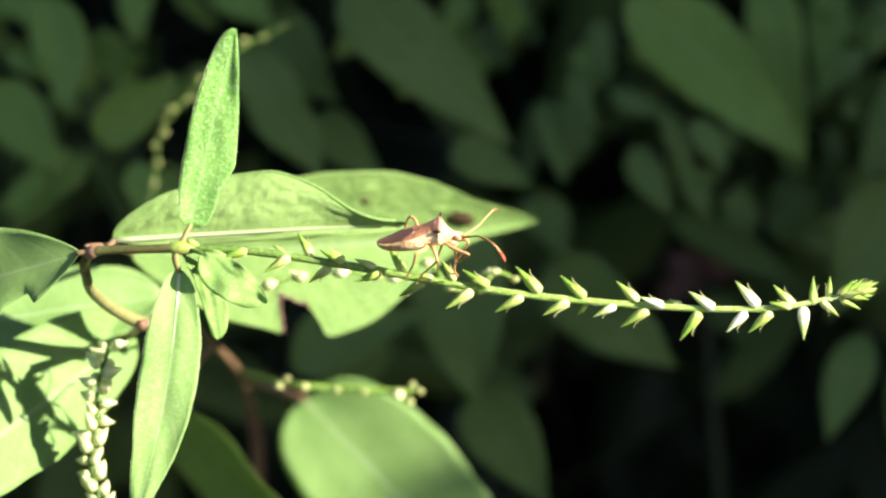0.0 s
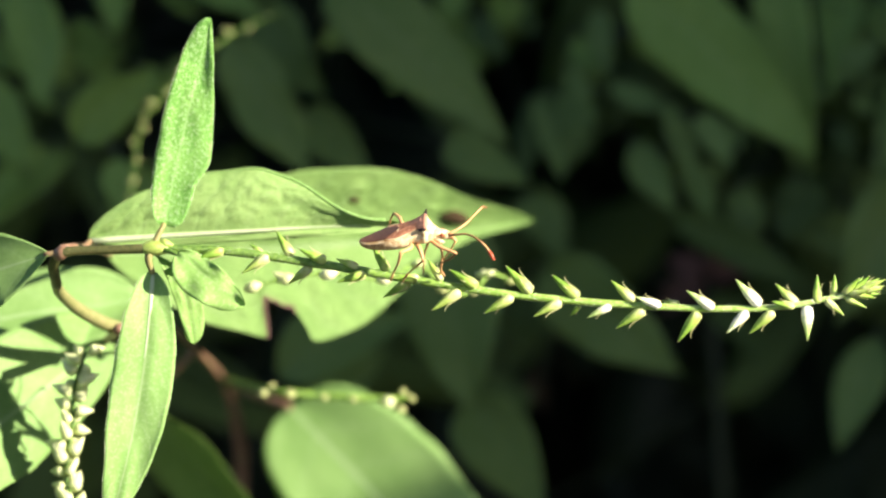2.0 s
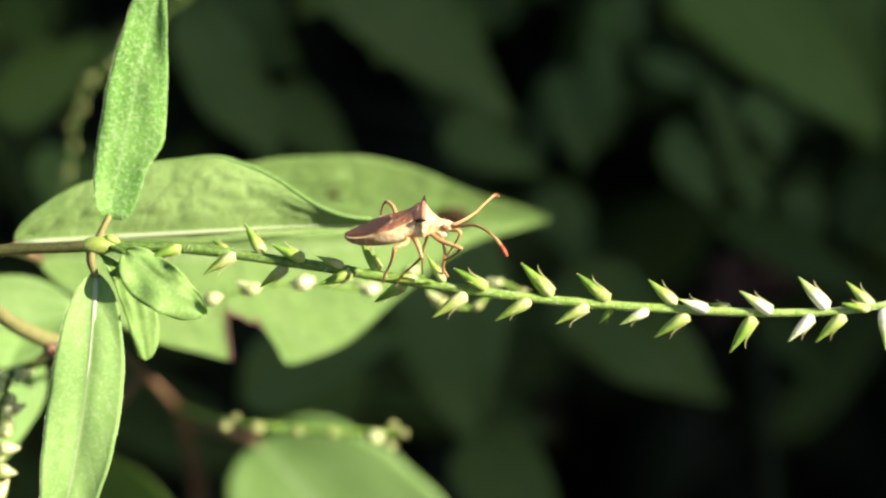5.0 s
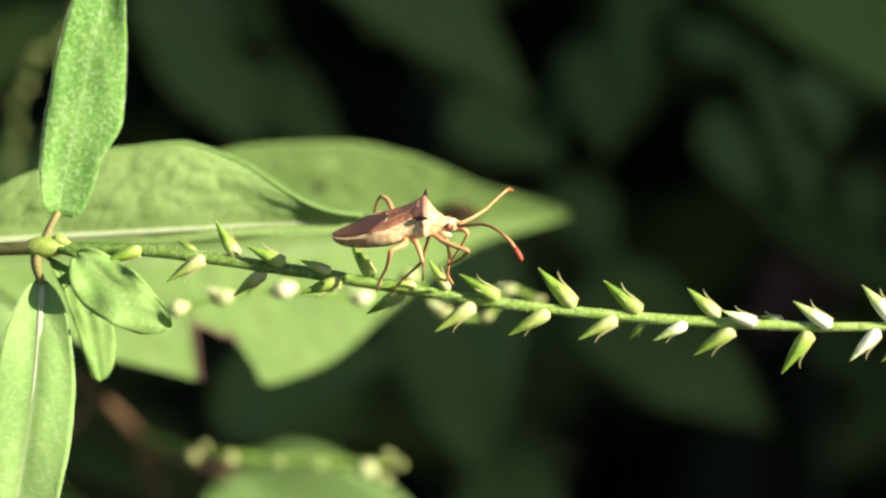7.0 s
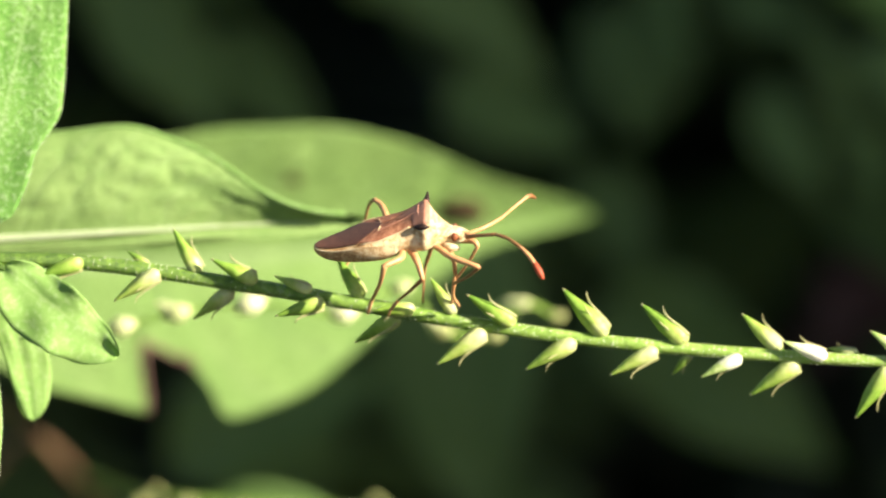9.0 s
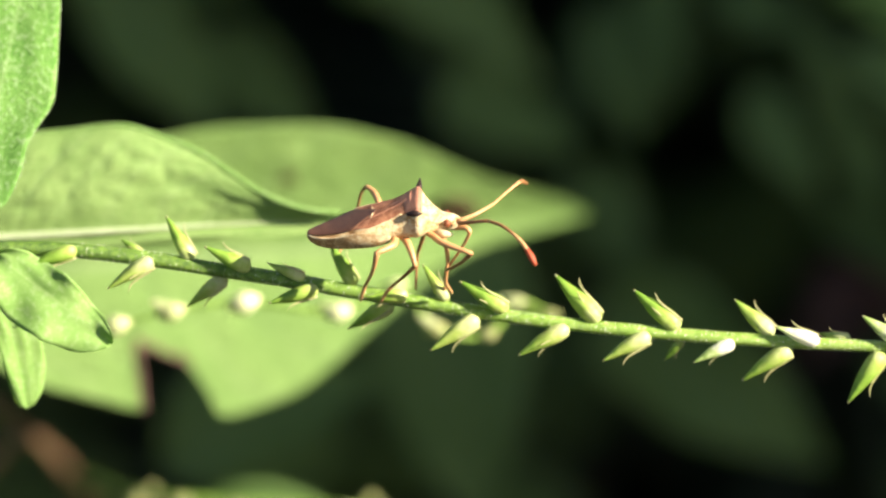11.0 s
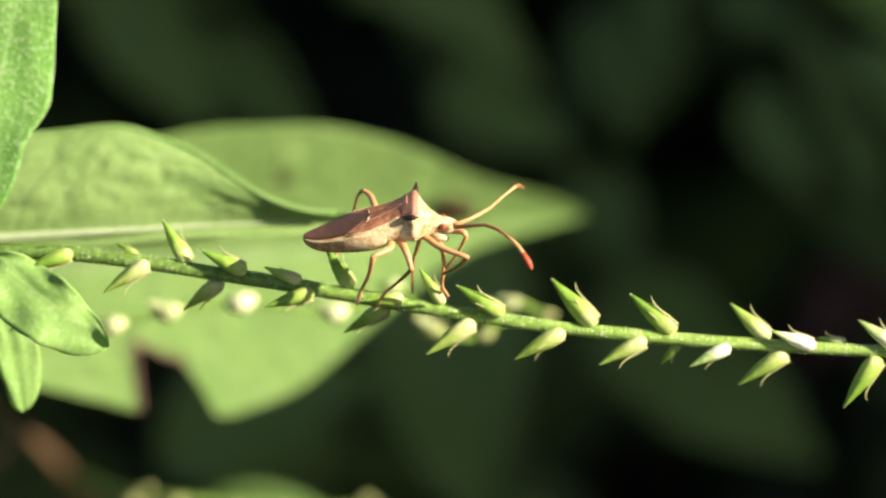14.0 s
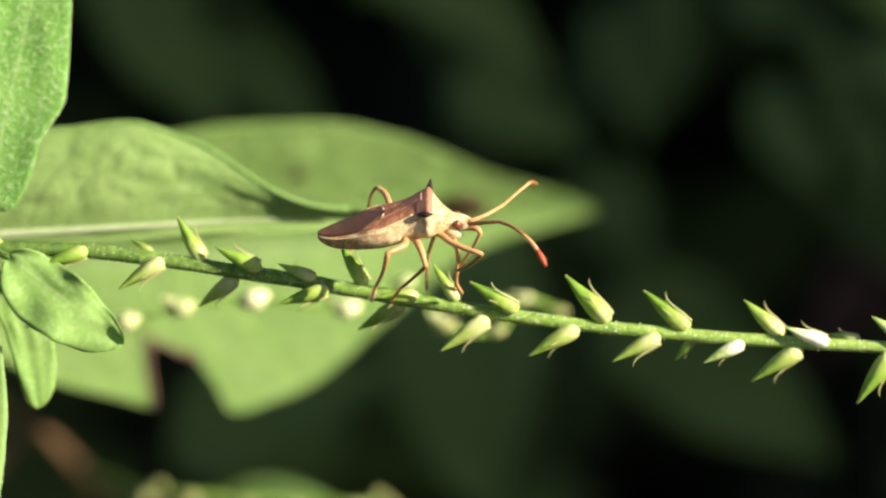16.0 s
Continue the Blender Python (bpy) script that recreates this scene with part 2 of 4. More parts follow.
AMBER_DARK = mottled("speckled_leg", [(0.14, 0.06, 0.02), (0.40, 0.20, 0.08)], 0.5, 0.4, 0.3)
RUST = mottled("rusty_red_club", [(0.32, 0.05, 0.02), (0.48, 0.10, 0.04)], 0.5, 0.5, 0.3)
SPOT = mottled("gnawed_spot", [(0.02, 0.014, 0.008), (0.06, 0.04, 0.02)], 0.8, 0.95, 0.3, 0.05)
BLACK = mottled("black_spine", [(0.012, 0.008, 0.006), (0.04, 0.02, 0.015)], 0.3, 0.4, 0.3)
EYE = mottled("brown_compound_eye", [(0.16, 0.045, 0.02), (0.30, 0.10, 0.04)], 0.2, 0.25, 0.3)


# ---- shaping ----
def part(name, bm, mat, parent=None, label="", smooth=True, m=None):
    me = bpy.data.meshes.new(name)
    bm.to_mesh(me)
    bm.free()
    me.materials.append(mat)
    if smooth:
        me.polygons.foreach_set("use_smooth", [True] * len(me.polygons))
    ob = new(name, me)
    ob.parent = parent
    if m is not None:
        ob.matrix_local = m
    return tagged(ob, label)


def thing(name, m, label, category, group="", kind=""):
    ob = new(name)
    ob.empty_display_size = 0.005
    ob.matrix_world = m
    return tagged(ob, label, category, group, kind)


def spline(points, steps):
    """Catmull-Rom through the points (any width of tuple)."""
    p = [np.array(q, float) for q in points]
    p = [2 * p[0] - p[1], *p, 2 * p[-1] - p[-2]]
    out = []
    for a, b, c, d in zip(p, p[1:], p[2:], p[3:]):
        for i in range(steps):
            t = i / steps
            out.append(0.5 * (2 * b + (c - a) * t + (2 * a - 5 * b + 4 * c - d) * t * t + (3 * b - a - 3 * c + d) * t ** 3))
    return out + [p[-2]]


def tube(points, steps=5, sides=10, bm=None, ripple=0.0):
    """A round rod through points (x, y, z, radius) in millimetres, closed with rounded ends."""
    bm = bm or bmesh.new()
    pts = spline(points, steps)
    rings, side = [], Vector((0.13, 0.4, 0.9))
    for i, p in enumerate(pts):
        c = Vector(p[:3])
        d = Vector(pts[min(i + 1, len(pts) - 1)][:3]) - Vector(pts[max(i - 1, 0)][:3])
        d.normalize()
        side = (side - d * side.dot(d)).normalized()
        other = d.cross(side)
        r = max(p[3], 0.005)
        ring = []
        for k in range(sides):
            a = 2 * math.pi * k / sides
            rr = r * (1 + ripple * noise.noise((c * 1.5 + Vector((k, 0, 0)))))
            ring.append(bm.verts.new((c + side * (rr * math.cos(a)) + other * (rr * math.sin(a))) * MM))
        rings.append((ring, c, d, r))
    for (a, *_), (b, *_) in zip(rings, rings[1:]):
        for k in range(sides):
            bm.faces.new((a[k], a[(k + 1) % sides], b[(k + 1) % sides], b[k]))
    for (ring, c, d, r), sign in ((rings[0], -1), (rings[-1], 1)):
        tip = bm.verts.new((c + d * (sign * r * 0.7)) * MM)
        for k in range(sides):
            pair = (ring[k], ring[(k + 1) % sides])
            bm.faces.new((tip, *(pair if sign > 0 else pair[::-1])))
    bm.normal_update()
    return bm


class Blade:
    """A leaf blade: base and tip in millimetres, half-widths on either side, turned about its midrib by `roll` degrees
    (0 faces the camera), folded by `cup`, arched by `sag`, with wavy margins."""

    def __init__(self, base, tip, left, right=None, roll=0, bend=0, cup=0, sag=0, wave=0, waves=2.0, p=0.6, q=0.85, bite=None, hump=None, pinch=None, thick=0.22, phase=0.0, seed=0, back=0.0, p2=None, q2=None, neck=0.0, quilt=0.0):
        self.base, self.axis = Vector(base), Vector(tip) - Vector(base)
        flat = Vector((-self.axis.z, 0, self.axis.x)).normalized()
        turn = Matrix.Rotation(radians(roll), 3, self.axis.normalized())
        self.side = turn @ flat
        self.up = self.side.cross(self.axis.normalized())
        if self.up.y > 0 and abs(roll) < 90:
            self.up = -self.up
        self.flat = flat
        self.left, self.right = left, left if right is None else right
        self.bend, self.cup, self.sag, self.wave, self.waves, self.p, self.q = bend, cup, sag, wave, waves, p, q
        self.bite, self.hump, self.thick, self.phase, self.seed = bite, hump, thick, phase, seed
        self.pinch, self.back, self.neck, self.quilt = pinch, back, neck, quilt
        self.shape = [(a, b, (a / (a + b)) ** a * (b / (a + b)) ** b) for a, b in ((p, q), (p2 or p, q2 or q))]

    def place(self, u, v):
        """The point at u (0 base, 1 tip) and v (-1 right margin, 1 left margin)."""
        p, q, top = self.shape[0 if v > 0 else 1]
        w = (max(u, 0) ** p * max(1 - u, 0) ** q) / top
        w *= self.left if v > 0 else self.right
        if self.neck and v < 0 and u < self.neck:
            k = max(0.0, 2 * u / self.neck - 1)
            w *= 0.62 + 0.38 * k * k * (3 - 2 * k)
        w *= 1 + 0.05 * noise.noise((u * 9, self.seed, 3 if v > 0 else 7))
        if self.bite and v * self.bite[3] > 0:
            u0, half, deep, _ = self.bite
            k = (u - u0 + half) / (2 * half)
            if 0 < k < 1:
                w *= 1 - deep * (1 - 0.3 * k) * min(1.0, 14 * k) ** 0.5 * (1 - k ** 7) * (1 + 0.25 * noise.noise((u * 60, self.seed, 1)))
        for u0, u1, f, edge in self.pinch or ():
            if v * edge <= 0:
                continue
            k = min(1.0, max(0.0, (u - u0) / (u1 - u0)))
            w *= 1 - f * k * k * (3 - 2 * k)
        c = self.base + self.axis * u + self.flat * (self.bend * 4 * u * (1 - u))
        lift = (self.cup * abs(v) ** 1.3 - self.back * abs(v) ** 3.5) * w + self.sag * 4 * u * (1 - u)
        lift += self.wave * v * v * math.sin(2 * math.pi * (self.waves * u + self.phase) + (1.3 if v > 0 else 0))
        if self.hump and v > 0:
            u0, half, high = self.hump
            lift += high * v * math.exp(-((u - u0) / half) ** 2)
        if self.quilt:
            d = noise.voronoi((self.axis.length * (u - 0.1 * abs(v)) / 2.6, v * self.left / 1.7, self.seed))[0]
            lift += self.quilt * min(1.0, 1.7 * (d[1] - d[0])) * min(1, 4 * (1 - abs(v))) * min(1, 3 * abs(v)) * min(1, w / 6)
        lift += 0.3 * noise.noise((u * 5, v * 2, self.seed))
        return c + self.side * (v * w) + self.up * lift

    def mesh(self, nu=26, nv=12):
        bm = bmesh.new()
        uv = bm.loops.layers.uv.new("UVMap")
        grid = []
        for i in range(nu + 1):
            u = 0.004 + 0.992 * i / nu
            grid.append([(u, -1 + 2 * j / nv, self.place(u, -1 + 2 * j / nv)) for j in range(nv + 1)])
        top = [[bm.verts.new(p * MM) for _, _, p in row] for row in grid]
        low = [[bm.verts.new((p - self.up * self.thick * (1 - 0.75 * abs(v))) * MM) for _, v, p in row] for row in grid]

        def quad(vs, ids):
            f = bm.faces.new(vs)
            for loop, (i, j) in zip(f.loops, ids):
                loop[uv].uv = (grid[i][j][0], (grid[i][j][1] + 1) / 2)
        for i in range(nu):
            for j in range(nv):
                ids = [(i, j), (i + 1, j), (i + 1, j + 1), (i, j + 1)]
                quad([top[a][b] for a, b in ids], ids)
                ids = ids[::-1]
                quad([low[a][b] for a, b in ids], ids)
            for j in (0, nv):
                ids = [(i, j), (i + 1, j), (i + 1, j), (i, j)]
                vs = [low[i][j], low[i + 1][j], top[i + 1][j], top[i][j]]
                quad(vs if j == 0 else vs[::-1], ids if j == 0 else ids[::-1])
        for i in (0, nu):
            for j in range(nv):
                ids = [(i, j), (i, j + 1), (i, j + 1), (i, j)]
                vs = [low[i][j], low[i][j + 1], top[i][j + 1], top[i][j]]
                quad(vs[::-1] if i == 0 else vs, ids)
        bmesh.ops.recalc_face_normals(bm, faces=bm.faces)
        return bm

    def rib(self, r0=0.15, r1=0.02, under=0.05):
        pts = [self.place(0.01 + 0.97 * k / 8, 0) - self.up * under for k in range(9)]
        return tube([(*p, r0 + (r1 - r0) * k / 8) for k, p in enumerate(pts)], 2, 6)


def add_leaf(parent, mat, blade, stalk=None, stalk_mat=None, nu=26, nv=12, rib=True, label="", raised=False, thick=0.15):
    ob = part("leaf", blade.mesh(nu, nv), mat, parent, label)
    if rib:
        part("midrib", blade.rib(thick, under=0.25 if not raised else -0.02), RIB, ob)
    if stalk:
        part("petiole", tube([(*p, r) for *p, r in stalk], 4, 8), stalk_mat or STEM, ob)
    return ob


def floret_mesh(n=22, sides=18):
    """A reflexed floret: three tepals folded over one another into a plump, blunt-based cone with a dry pale point; it points along x from its base."""
    bm = bmesh.new()
    profile = [(0.0, 0.2), (0.03, 0.36), (0.08, 0.47), (0.16, 0.53), (0.32, 0.52), (0.5, 0.43), (0.68, 0.29), (0.84, 0.165), (0.95, 0.08), (1.0, 0.05)]
    rings = []
    for i in range(n + 1):
        s = i / n
        r = float(np.interp(s, [p[0] for p in profile], [p[1] for p in profile]))
        ring = []
        for k in range(sides):
            a = 2 * math.pi * k / sides
            fold = (a / (2 * math.pi) * 3 + 0.35 * s) % 1.0  # each tepal stands a little proud of the next
            lobe = 0.93 + (0.05 + 0.16 * s) * fold + 0.05 * noise.noise((s * 4, math.cos(a) * 2, math.sin(a) * 2))
            ring.append(bm.verts.new(Vector((2.9 * s, r * lobe * math.cos(a), r * lobe * math.sin(a) * 0.88 + 0.16 * s * s)) * MM))
        rings.append(ring)
    for i, (a, b) in enumerate(zip(rings, rings[1:])):
        for k in range(sides):
            bm.faces.new((a[k], b[k], b[(k + 1) % sides], a[(k + 1) % sides])).material_index = int(i > n - 2)
    bm.faces.new(rings[0])
    bm.faces.new(rings[-1][::-1]).material_index = 1
    bmesh.ops.recalc_face_normals(bm, faces=bm.faces)
    return bm


# ---- the flowering stalk that carries the bug ----
stalk = thing("flowering_stalk", at(0, 0, 0), "green hairy flower stalk with reflexed pointed florets and narrow leaves", "flower stalk")
STALK_LINE = [(-33.07, 0, 0.39, 0.53), (-23.65, 0, 0.08, 0.5), (-12.87, 0, -1.49, 0.5), (-6.13, 0, -2.64, 0.5), (2.63, 0, -4.16, 0.47), (10.72, 0, -5.29, 0.45), (20.82, 0, -6.2, 0.43), (30.92, 0, -6.77, 0.38), (38.99, 0, -6.63, 0.34), (43.69, 0, -5.84, 0.29), (47.05, 0, -5.2, 0.25), (49.73, 0, -4.57, 0.11)]
part("stem", tube(STALK_LINE, 6, 14, ripple=0.12), STEM, stalk, "pale-haired green stem")
part("woody_stem", tube([(-31.86, 0, 0.4, 0.5), (-33.07, 0, 0.39, 0.56), (-36.43, 0.2, 0.29, 0.52), (-40.47, 0.6, 0.18, 0.55), (-42.48, 1, -0.17, 0.62), (-43.3, 3, -1.53, 0.62), (-42.98, 7, -3.6, 0.6)], 6, 14, ripple=0.03), STEM_BROWN, stalk, "brownish green jointed stem")
part("woody_stem", tube([(-43.1, 6.5, -3.3, 0.58), (-42.6, 10, -4.6, 0.66), (-40.74, 16, -6.4, 0.75), (-38.03, 21, -8.0, 0.8), (-35.53, 26, -8.99, 0.9)], 6, 14, ripple=0.03), STEM_OLIVE, stalk, "olive lower stem")


def hairs():
    bm = bmesh.new()
    pts = spline(STALK_LINE, 30)
    rng = random.Random(5)
    for _ in range(2500):
        i = rng.randrange(len(pts) // 12, len(pts) - 2)
        c, r = Vector(pts[i][:3]), pts[i][3]
        d = (Vector(pts[i + 1][:3]) - c).normalized()
        a = rng.uniform(0, 2 * math.pi)
        s = Vector((0, math.cos(a), math.sin(a)))
        s = (s - d * s.dot(d)).normalized()
        root = c + s * r * 0.95
        end = root + (s * rng.uniform(0.06, 0.16) + d * rng.uniform(0.05, 0.25))
        w = d.cross(s) * 0.034
        v = [bm.verts.new(q * MM) for q in (root + w, root - w, end, root + d * 0.04)]
        bm.faces.new((v[0], v[1], v[2]))
        bm.faces.new((v[1], v[3], v[2]))
        bm.faces.new((v[3], v[0], v[2]))
    return bm


tagged(part("stem_hair", hairs(), HAIR, stalk, "fine whitish hairs along the stem"), kind="stuff")

FLORETS_LOW = [  # base x, z and tip x, z, side of the stem (minus towards the camera)
    (-23.96, 0.15, -27.26, -0.75, -0.6),
    (-19.57, -0.09, -21.07, 0.79, 0.6),
    (-18.82, -0.52, -21.97, -2.29, -0.3),
    (-16.2, -0.59, -18.07, 2.29, 0),
    (-12.34, -1.16, -15.45, 0.15, -0.8),
    (-13.95, -1.72, -16.65, -3.52, 1.4),
    (-8.7, -1.78, -11.21, -0.97, -0.8),
    (-7.84, -2.59, -11.14, -3.34, -0.8),
    (-5.32, -2.36, -7.2, 0.41, 0.1),
    (-1.84, -3.07, -4.72, -3.07, -1),
    (-2.85, -3.63, -5.85, -5.1, 1.6),
    (0.9, -3.44, -0.9, -1.09, -0.2),
    (4.87, -4.06, 1.57, -2.32, -0.7),
    (2.92, -4.62, -0.45, -6.6, -0.2),
    (10.99, -4.9, 7.91, -1.91, -0.2),
    (8.92, -5.29, 5.47, -6.97, -0.3),
    (16.35, -5.38, 13.16, -2.96, -0.1),
]
FLORETS_HIGH = [
    (14.36, -5.85, 11.1, -7.39, -0.3),
    (22.65, -5.89, 19.91, -3.64, 0.2),
    (19.99, -6.41, 17.21, -7.57, -0.5),
    (25.65, -6.41, 22.72, -5.51, -0.8),
    (23.85, -6.79, 20.4, -8.77, 0.1),
    (27.78, -6.18, 25.72, -5.96, 0.8),
    (16.54, -6.24, 15.3, -7.46, 0.8),
    (29.98, -7.14, 27.39, -10.38, 0.1),
    (31.66, -6.7, 28.48, -4.85, -0.5),
    (36.97, -6.45, 33.98, -3.58, -0.3),
    (35.5, -7.11, 32.96, -9.45, -0.5),
    (38.53, -7.06, 35.52, -9.49, 0.2),
    (41.14, -6.4, 38.56, -4.07, 0.5),
    (40.81, -6.61, 38.18, -6.1, -0.7),
    (43.49, -6.25, 43.26, -2.95, 0.1),
    (42.29, -6.5, 42.26, -10.43, -0.2),
    (45.24, -5.56, 45.55, -2.93, 0.2),
    (44.36, -5.83, 46.53, -7.49, -0.2),
]
floret_data, bract_data = None, None


def bract_mesh():
    """A thin style that lies along the floret, then curls away from it to a fine point."""
    return tube([(0.15, 0.02, 0.42, 0.08), (0.7, 0.06, 0.48, 0.075), (1.2, 0.07, 0.5, 0.06), (1.6, 0.05, 0.56, 0.045), (1.85, 0.03, 0.68, 0.034), (2.0, 0.0, 0.84, 0.01)], 4, 6)


WHITE_TIPS = (17.21, 22.72, 28.48, 33.98, 32.96, 42.26)  # the florets given the sun-whitened tepal colour, by the x of their tips
rng = random.Random(11)
for bx, bz, tx, tz, dy in FLORETS_LOW + FLORETS_HIGH:
    way = Vector((tx - bx, dy * 0.9, tz - bz))
    size = way.length / 2.9
    up = 1 if tz > bz else -1
    m = Matrix.Translation(Vector((bx, dy * 0.55, bz)) * MM) @ way.to_track_quat("X", "Z").to_matrix().to_4x4() @ Matrix.Rotation(rng.uniform(-0.4, 0.4) + (0 if up > 0 else math.pi), 4, "X") @ Matrix.Scale(size, 4)
    if floret_data is None:
        f = part("floret", floret_mesh(), TEPAL, stalk)
        floret_data = f.data
        floret_data.materials.append(BRACT)
        white_data = floret_data.copy()
        white_data.materials[0] = TEPAL_PALE_SUNLIT
        a = part("style", bract_mesh(), BRACT, f, "thin papery curved style")
        bract_data = a.data
    else:
        f = new("floret", white_data if tx in WHITE_TIPS else floret_data)
        f.parent = stalk
        a = new("style", bract_data)
        a.parent = f
    f.matrix_local = m
    a.matrix_local = Matrix.Rotation(rng.uniform(-0.5, 0.5), 4, "X")
    if rng.random() < 0.6:
        b = new("style", bract_data)
        b.parent = f
        b.matrix_local = Matrix.Rotation(rng.choice((-1, 1)) * rng.uniform(0.9, 1.7), 4, "X") @ Matrix.Scale(0.85, 4)
# the closed buds at the end of the stalk
tipx, tipz = (50.41, -4.49)
for k in range(15):
    s = k / 14
    a = k * 2.4
    base = Vector((tipx - 4.2 + 3.2 * s, 0.35 * math.cos(a), tipz - 0.85 + 0.85 * s + 0.35 * math.sin(a)))
    way = Vector((0.75 + 0.5 * s, 0.75 * math.cos(a) * (1 - 0.7 * s), 0.2 + 0.75 * math.sin(a) * (1 - 0.7 * s)))
    bud = new("floret", floret_data)
    bud.parent = stalk
    bud.matrix_local = Matrix.Translation(base * MM) @ way.to_track_quat("X", "Z").to_matrix().to_4x4() @ Matrix.Scale(0.95 - 0.3 * s, 4)
    if k % 2:
        a = new("style", bract_data)
        a.parent = bud
        a.matrix_local = Matrix.Rotation(k * 1.7, 4, "X") @ Matrix.Scale(1.1, 4)



def margin_hairs(blade, count, seed):
    """Fine pale hairs along both margins of a leaf."""
    bm = bmesh.new()
    r = random.Random(seed)
    for _ in range(count):
        u, v = r.uniform(0.03, 0.97), r.choice((-1, 1))
        root, ahead = blade.place(u, v), blade.place(u + 0.01, v)
        d = (ahead - root).normalized()
        out = (root - blade.place(u, v * 0.8)).normalized()
        end = root + out * r.uniform(0.05, 0.14) + d * r.uniform(0.0, 0.15)
        a, b, c = (bm.verts.new(q * MM) for q in (root - d * 0.012, root + d * 0.012, end))
        bm.faces.new((a, b, c))
    return bm


# narrow leaves of the stalk
def near_leaves():
    upright = Blade((-30.74, 0.5, 2.97), (-25.19, 3, 26.64), 2.7, 4.05, roll=4, bend=0.1, cup=0.08, sag=-0.8, wave=0.35, waves=1.6, p=0.34, q=0.36, p2=0.22, q2=0.95, neck=0.37, seed=1)
    add_leaf(stalk, LEAF_NEAR, upright, [(*(-31.9, 0, 0.5), 0.5), (*(-31.5, 0.1, 1.6), 0.36), (*(-30.67, 0.5, 3.17), 0.3)], PETIOLE, 44, 16, True, "upright narrow hairy leaf, light green")
    tagged(part("leaf_hair", margin_hairs(upright, 500, 1), HAIR, stalk), kind="stuff")
    low = Blade((-32.0, 0.3, -2.1), (-37.4, -2.5, -32.2), 3.5, 3.55, roll=-6, bend=0.9, cup=0.16, sag=1.2, wave=0.45, waves=1.8, p=0.55, q=0.8, quilt=0.12, seed=2)
    add_leaf(stalk, LEAF_LOW, low, [(*(-32.3, 0, 0.06), 0.5), (*(-32.45, -0.1, -1.0), 0.42), (*(-32.0, 0.2, -2.4), 0.34)], PETIOLE, 44, 16, True, "hanging narrow leaf with a pale midrib", False, 0.4)
    tagged(part("leaf_hair", margin_hairs(low, 500, 2), HAIR, stalk), kind="stuff")
    tongue = Blade((-29.3, -1.2, -0.15), (-21.6, -0.9, -6.2), 1.75, 2.95, roll=-6, cup=0.1, sag=0.5, wave=0.55, waves=2.2, p=0.42, q=0.6, quilt=0.08, seed=3)
    add_leaf(stalk, LEAF_YOUNG, tongue, [(*(-30.9, -0.2, 0.3), 0.35), (*(-30.1, -0.8, 0.1), 0.3), (*(-29.2, -1.2, -0.25), 0.24)], STEM, 40, 16, False, "small young leaf at the node")
    behind = Blade((-31.5, 1.0, -0.35), (-27.2, 4.5, -10.4), 1.5, 1.55, roll=-12, bend=1.3, cup=0.03, sag=-0.4, p=0.8, q=0.42, seed=4)
    add_leaf(stalk, LEAF_YOUNG, behind, [(*(-31.6, 0.3, 0.2), 0.35), (*(-31.5, 0.8, -0.2), 0.3), (*(-31.4, 1.0, -0.5), 0.24)], STEM, 30, 12, False, "small young leaf hanging from the node")
    side = Blade((-43.6, 1, -0.1), (-68, 10, -6.6), 6.0, 6.4, roll=11, bend=0.4, cup=0.3, sag=0.8, wave=0.5, p=0.85, q=0.7, bite=(0.34, 0.08, 0.4, 1), seed=5)
    add_leaf(stalk, LEAF_SIDE, side, [(*(-42.35, 1, -0.04), 0.4), (*(-44.23, 1, -0.19), 0.34)], STEM_RED, 36, 14, True, "broad leaf at the stem joint, with gnawed holes")
    # swollen node and leaf scars
    part("node", tube([(*(-33.3, 0, 0.35), 0.46), (*(-32.7, 0, 0.42), 0.74), (*(-31.8, 0, 0.48), 0.88), (*(-30.9, 0, 0.45), 0.8), (*(-30.0, 0, 0.26), 0.42)], 4, 14), NODE, stalk, "swollen pale green stem node")
    part("node", tube([(-31.1, -0.1, 0.95, 0.35), (-30.7, -0.2, 1.0, 0.5), (-30.2, -0.2, 0.85, 0.42), (-29.6, -0.1, 0.6, 0.15)], 4, 12), NODE, stalk, "pale sheath at the node")
    part("node", tube([(*(-41.41, 0.8, 0.17), 0.5), (*(-42.35, 1, -0.04), 0.82), (*(-43.02, 1.4, -0.58), 0.55)], 4, 14), STEM_RED, stalk, "swollen reddish stem node")


near_leaves()


# ---- the bug ----
BUG_AT = (-3.52, -4.6, 1.72)
bug = thing("leaf_footed_bug", at(*BUG_AT), "brown and cream slender bug with spined shoulders on the stalk", "bug")
# its own axes: x to the head, y to its left, z up
BUG_TURN = Matrix.Rotation(radians(31), 3, "X") @ Matrix.Rotation(radians(-1), 3, "Z")
BODY = [  # x, half width, back height, belly height
    (-4.98, 0.12, -0.72, -0.95), (-4.75, 0.46, -0.65, -1.2), (-4.1, 0.87, -0.47, -1.45), (-3.2, 1.22, -0.18, -1.5), (-1.8, 1.58, 0.4, -1.4),
    (-0.4, 1.68, 1.0, -1.18), (0.8, 1.55, 1.5, -0.8), (1.6, 1.55, 1.95, -0.75), (2.1, 1.7, 2.25, -0.7), (2.5, 1.8, 2.4, -0.65), (2.9, 1.25, 1.95, -0.6),
    (3.4, 0.88, 1.35, -0.55), (3.9, 0.68, 0.95, -0.5), (4.3, 0.58, 0.8, -0.4), (4.8, 0.5, 0.72, -0.3), (5.25, 0.3, 0.5, 0.0), (5.5, 0.06, 0.3, 0.2)]


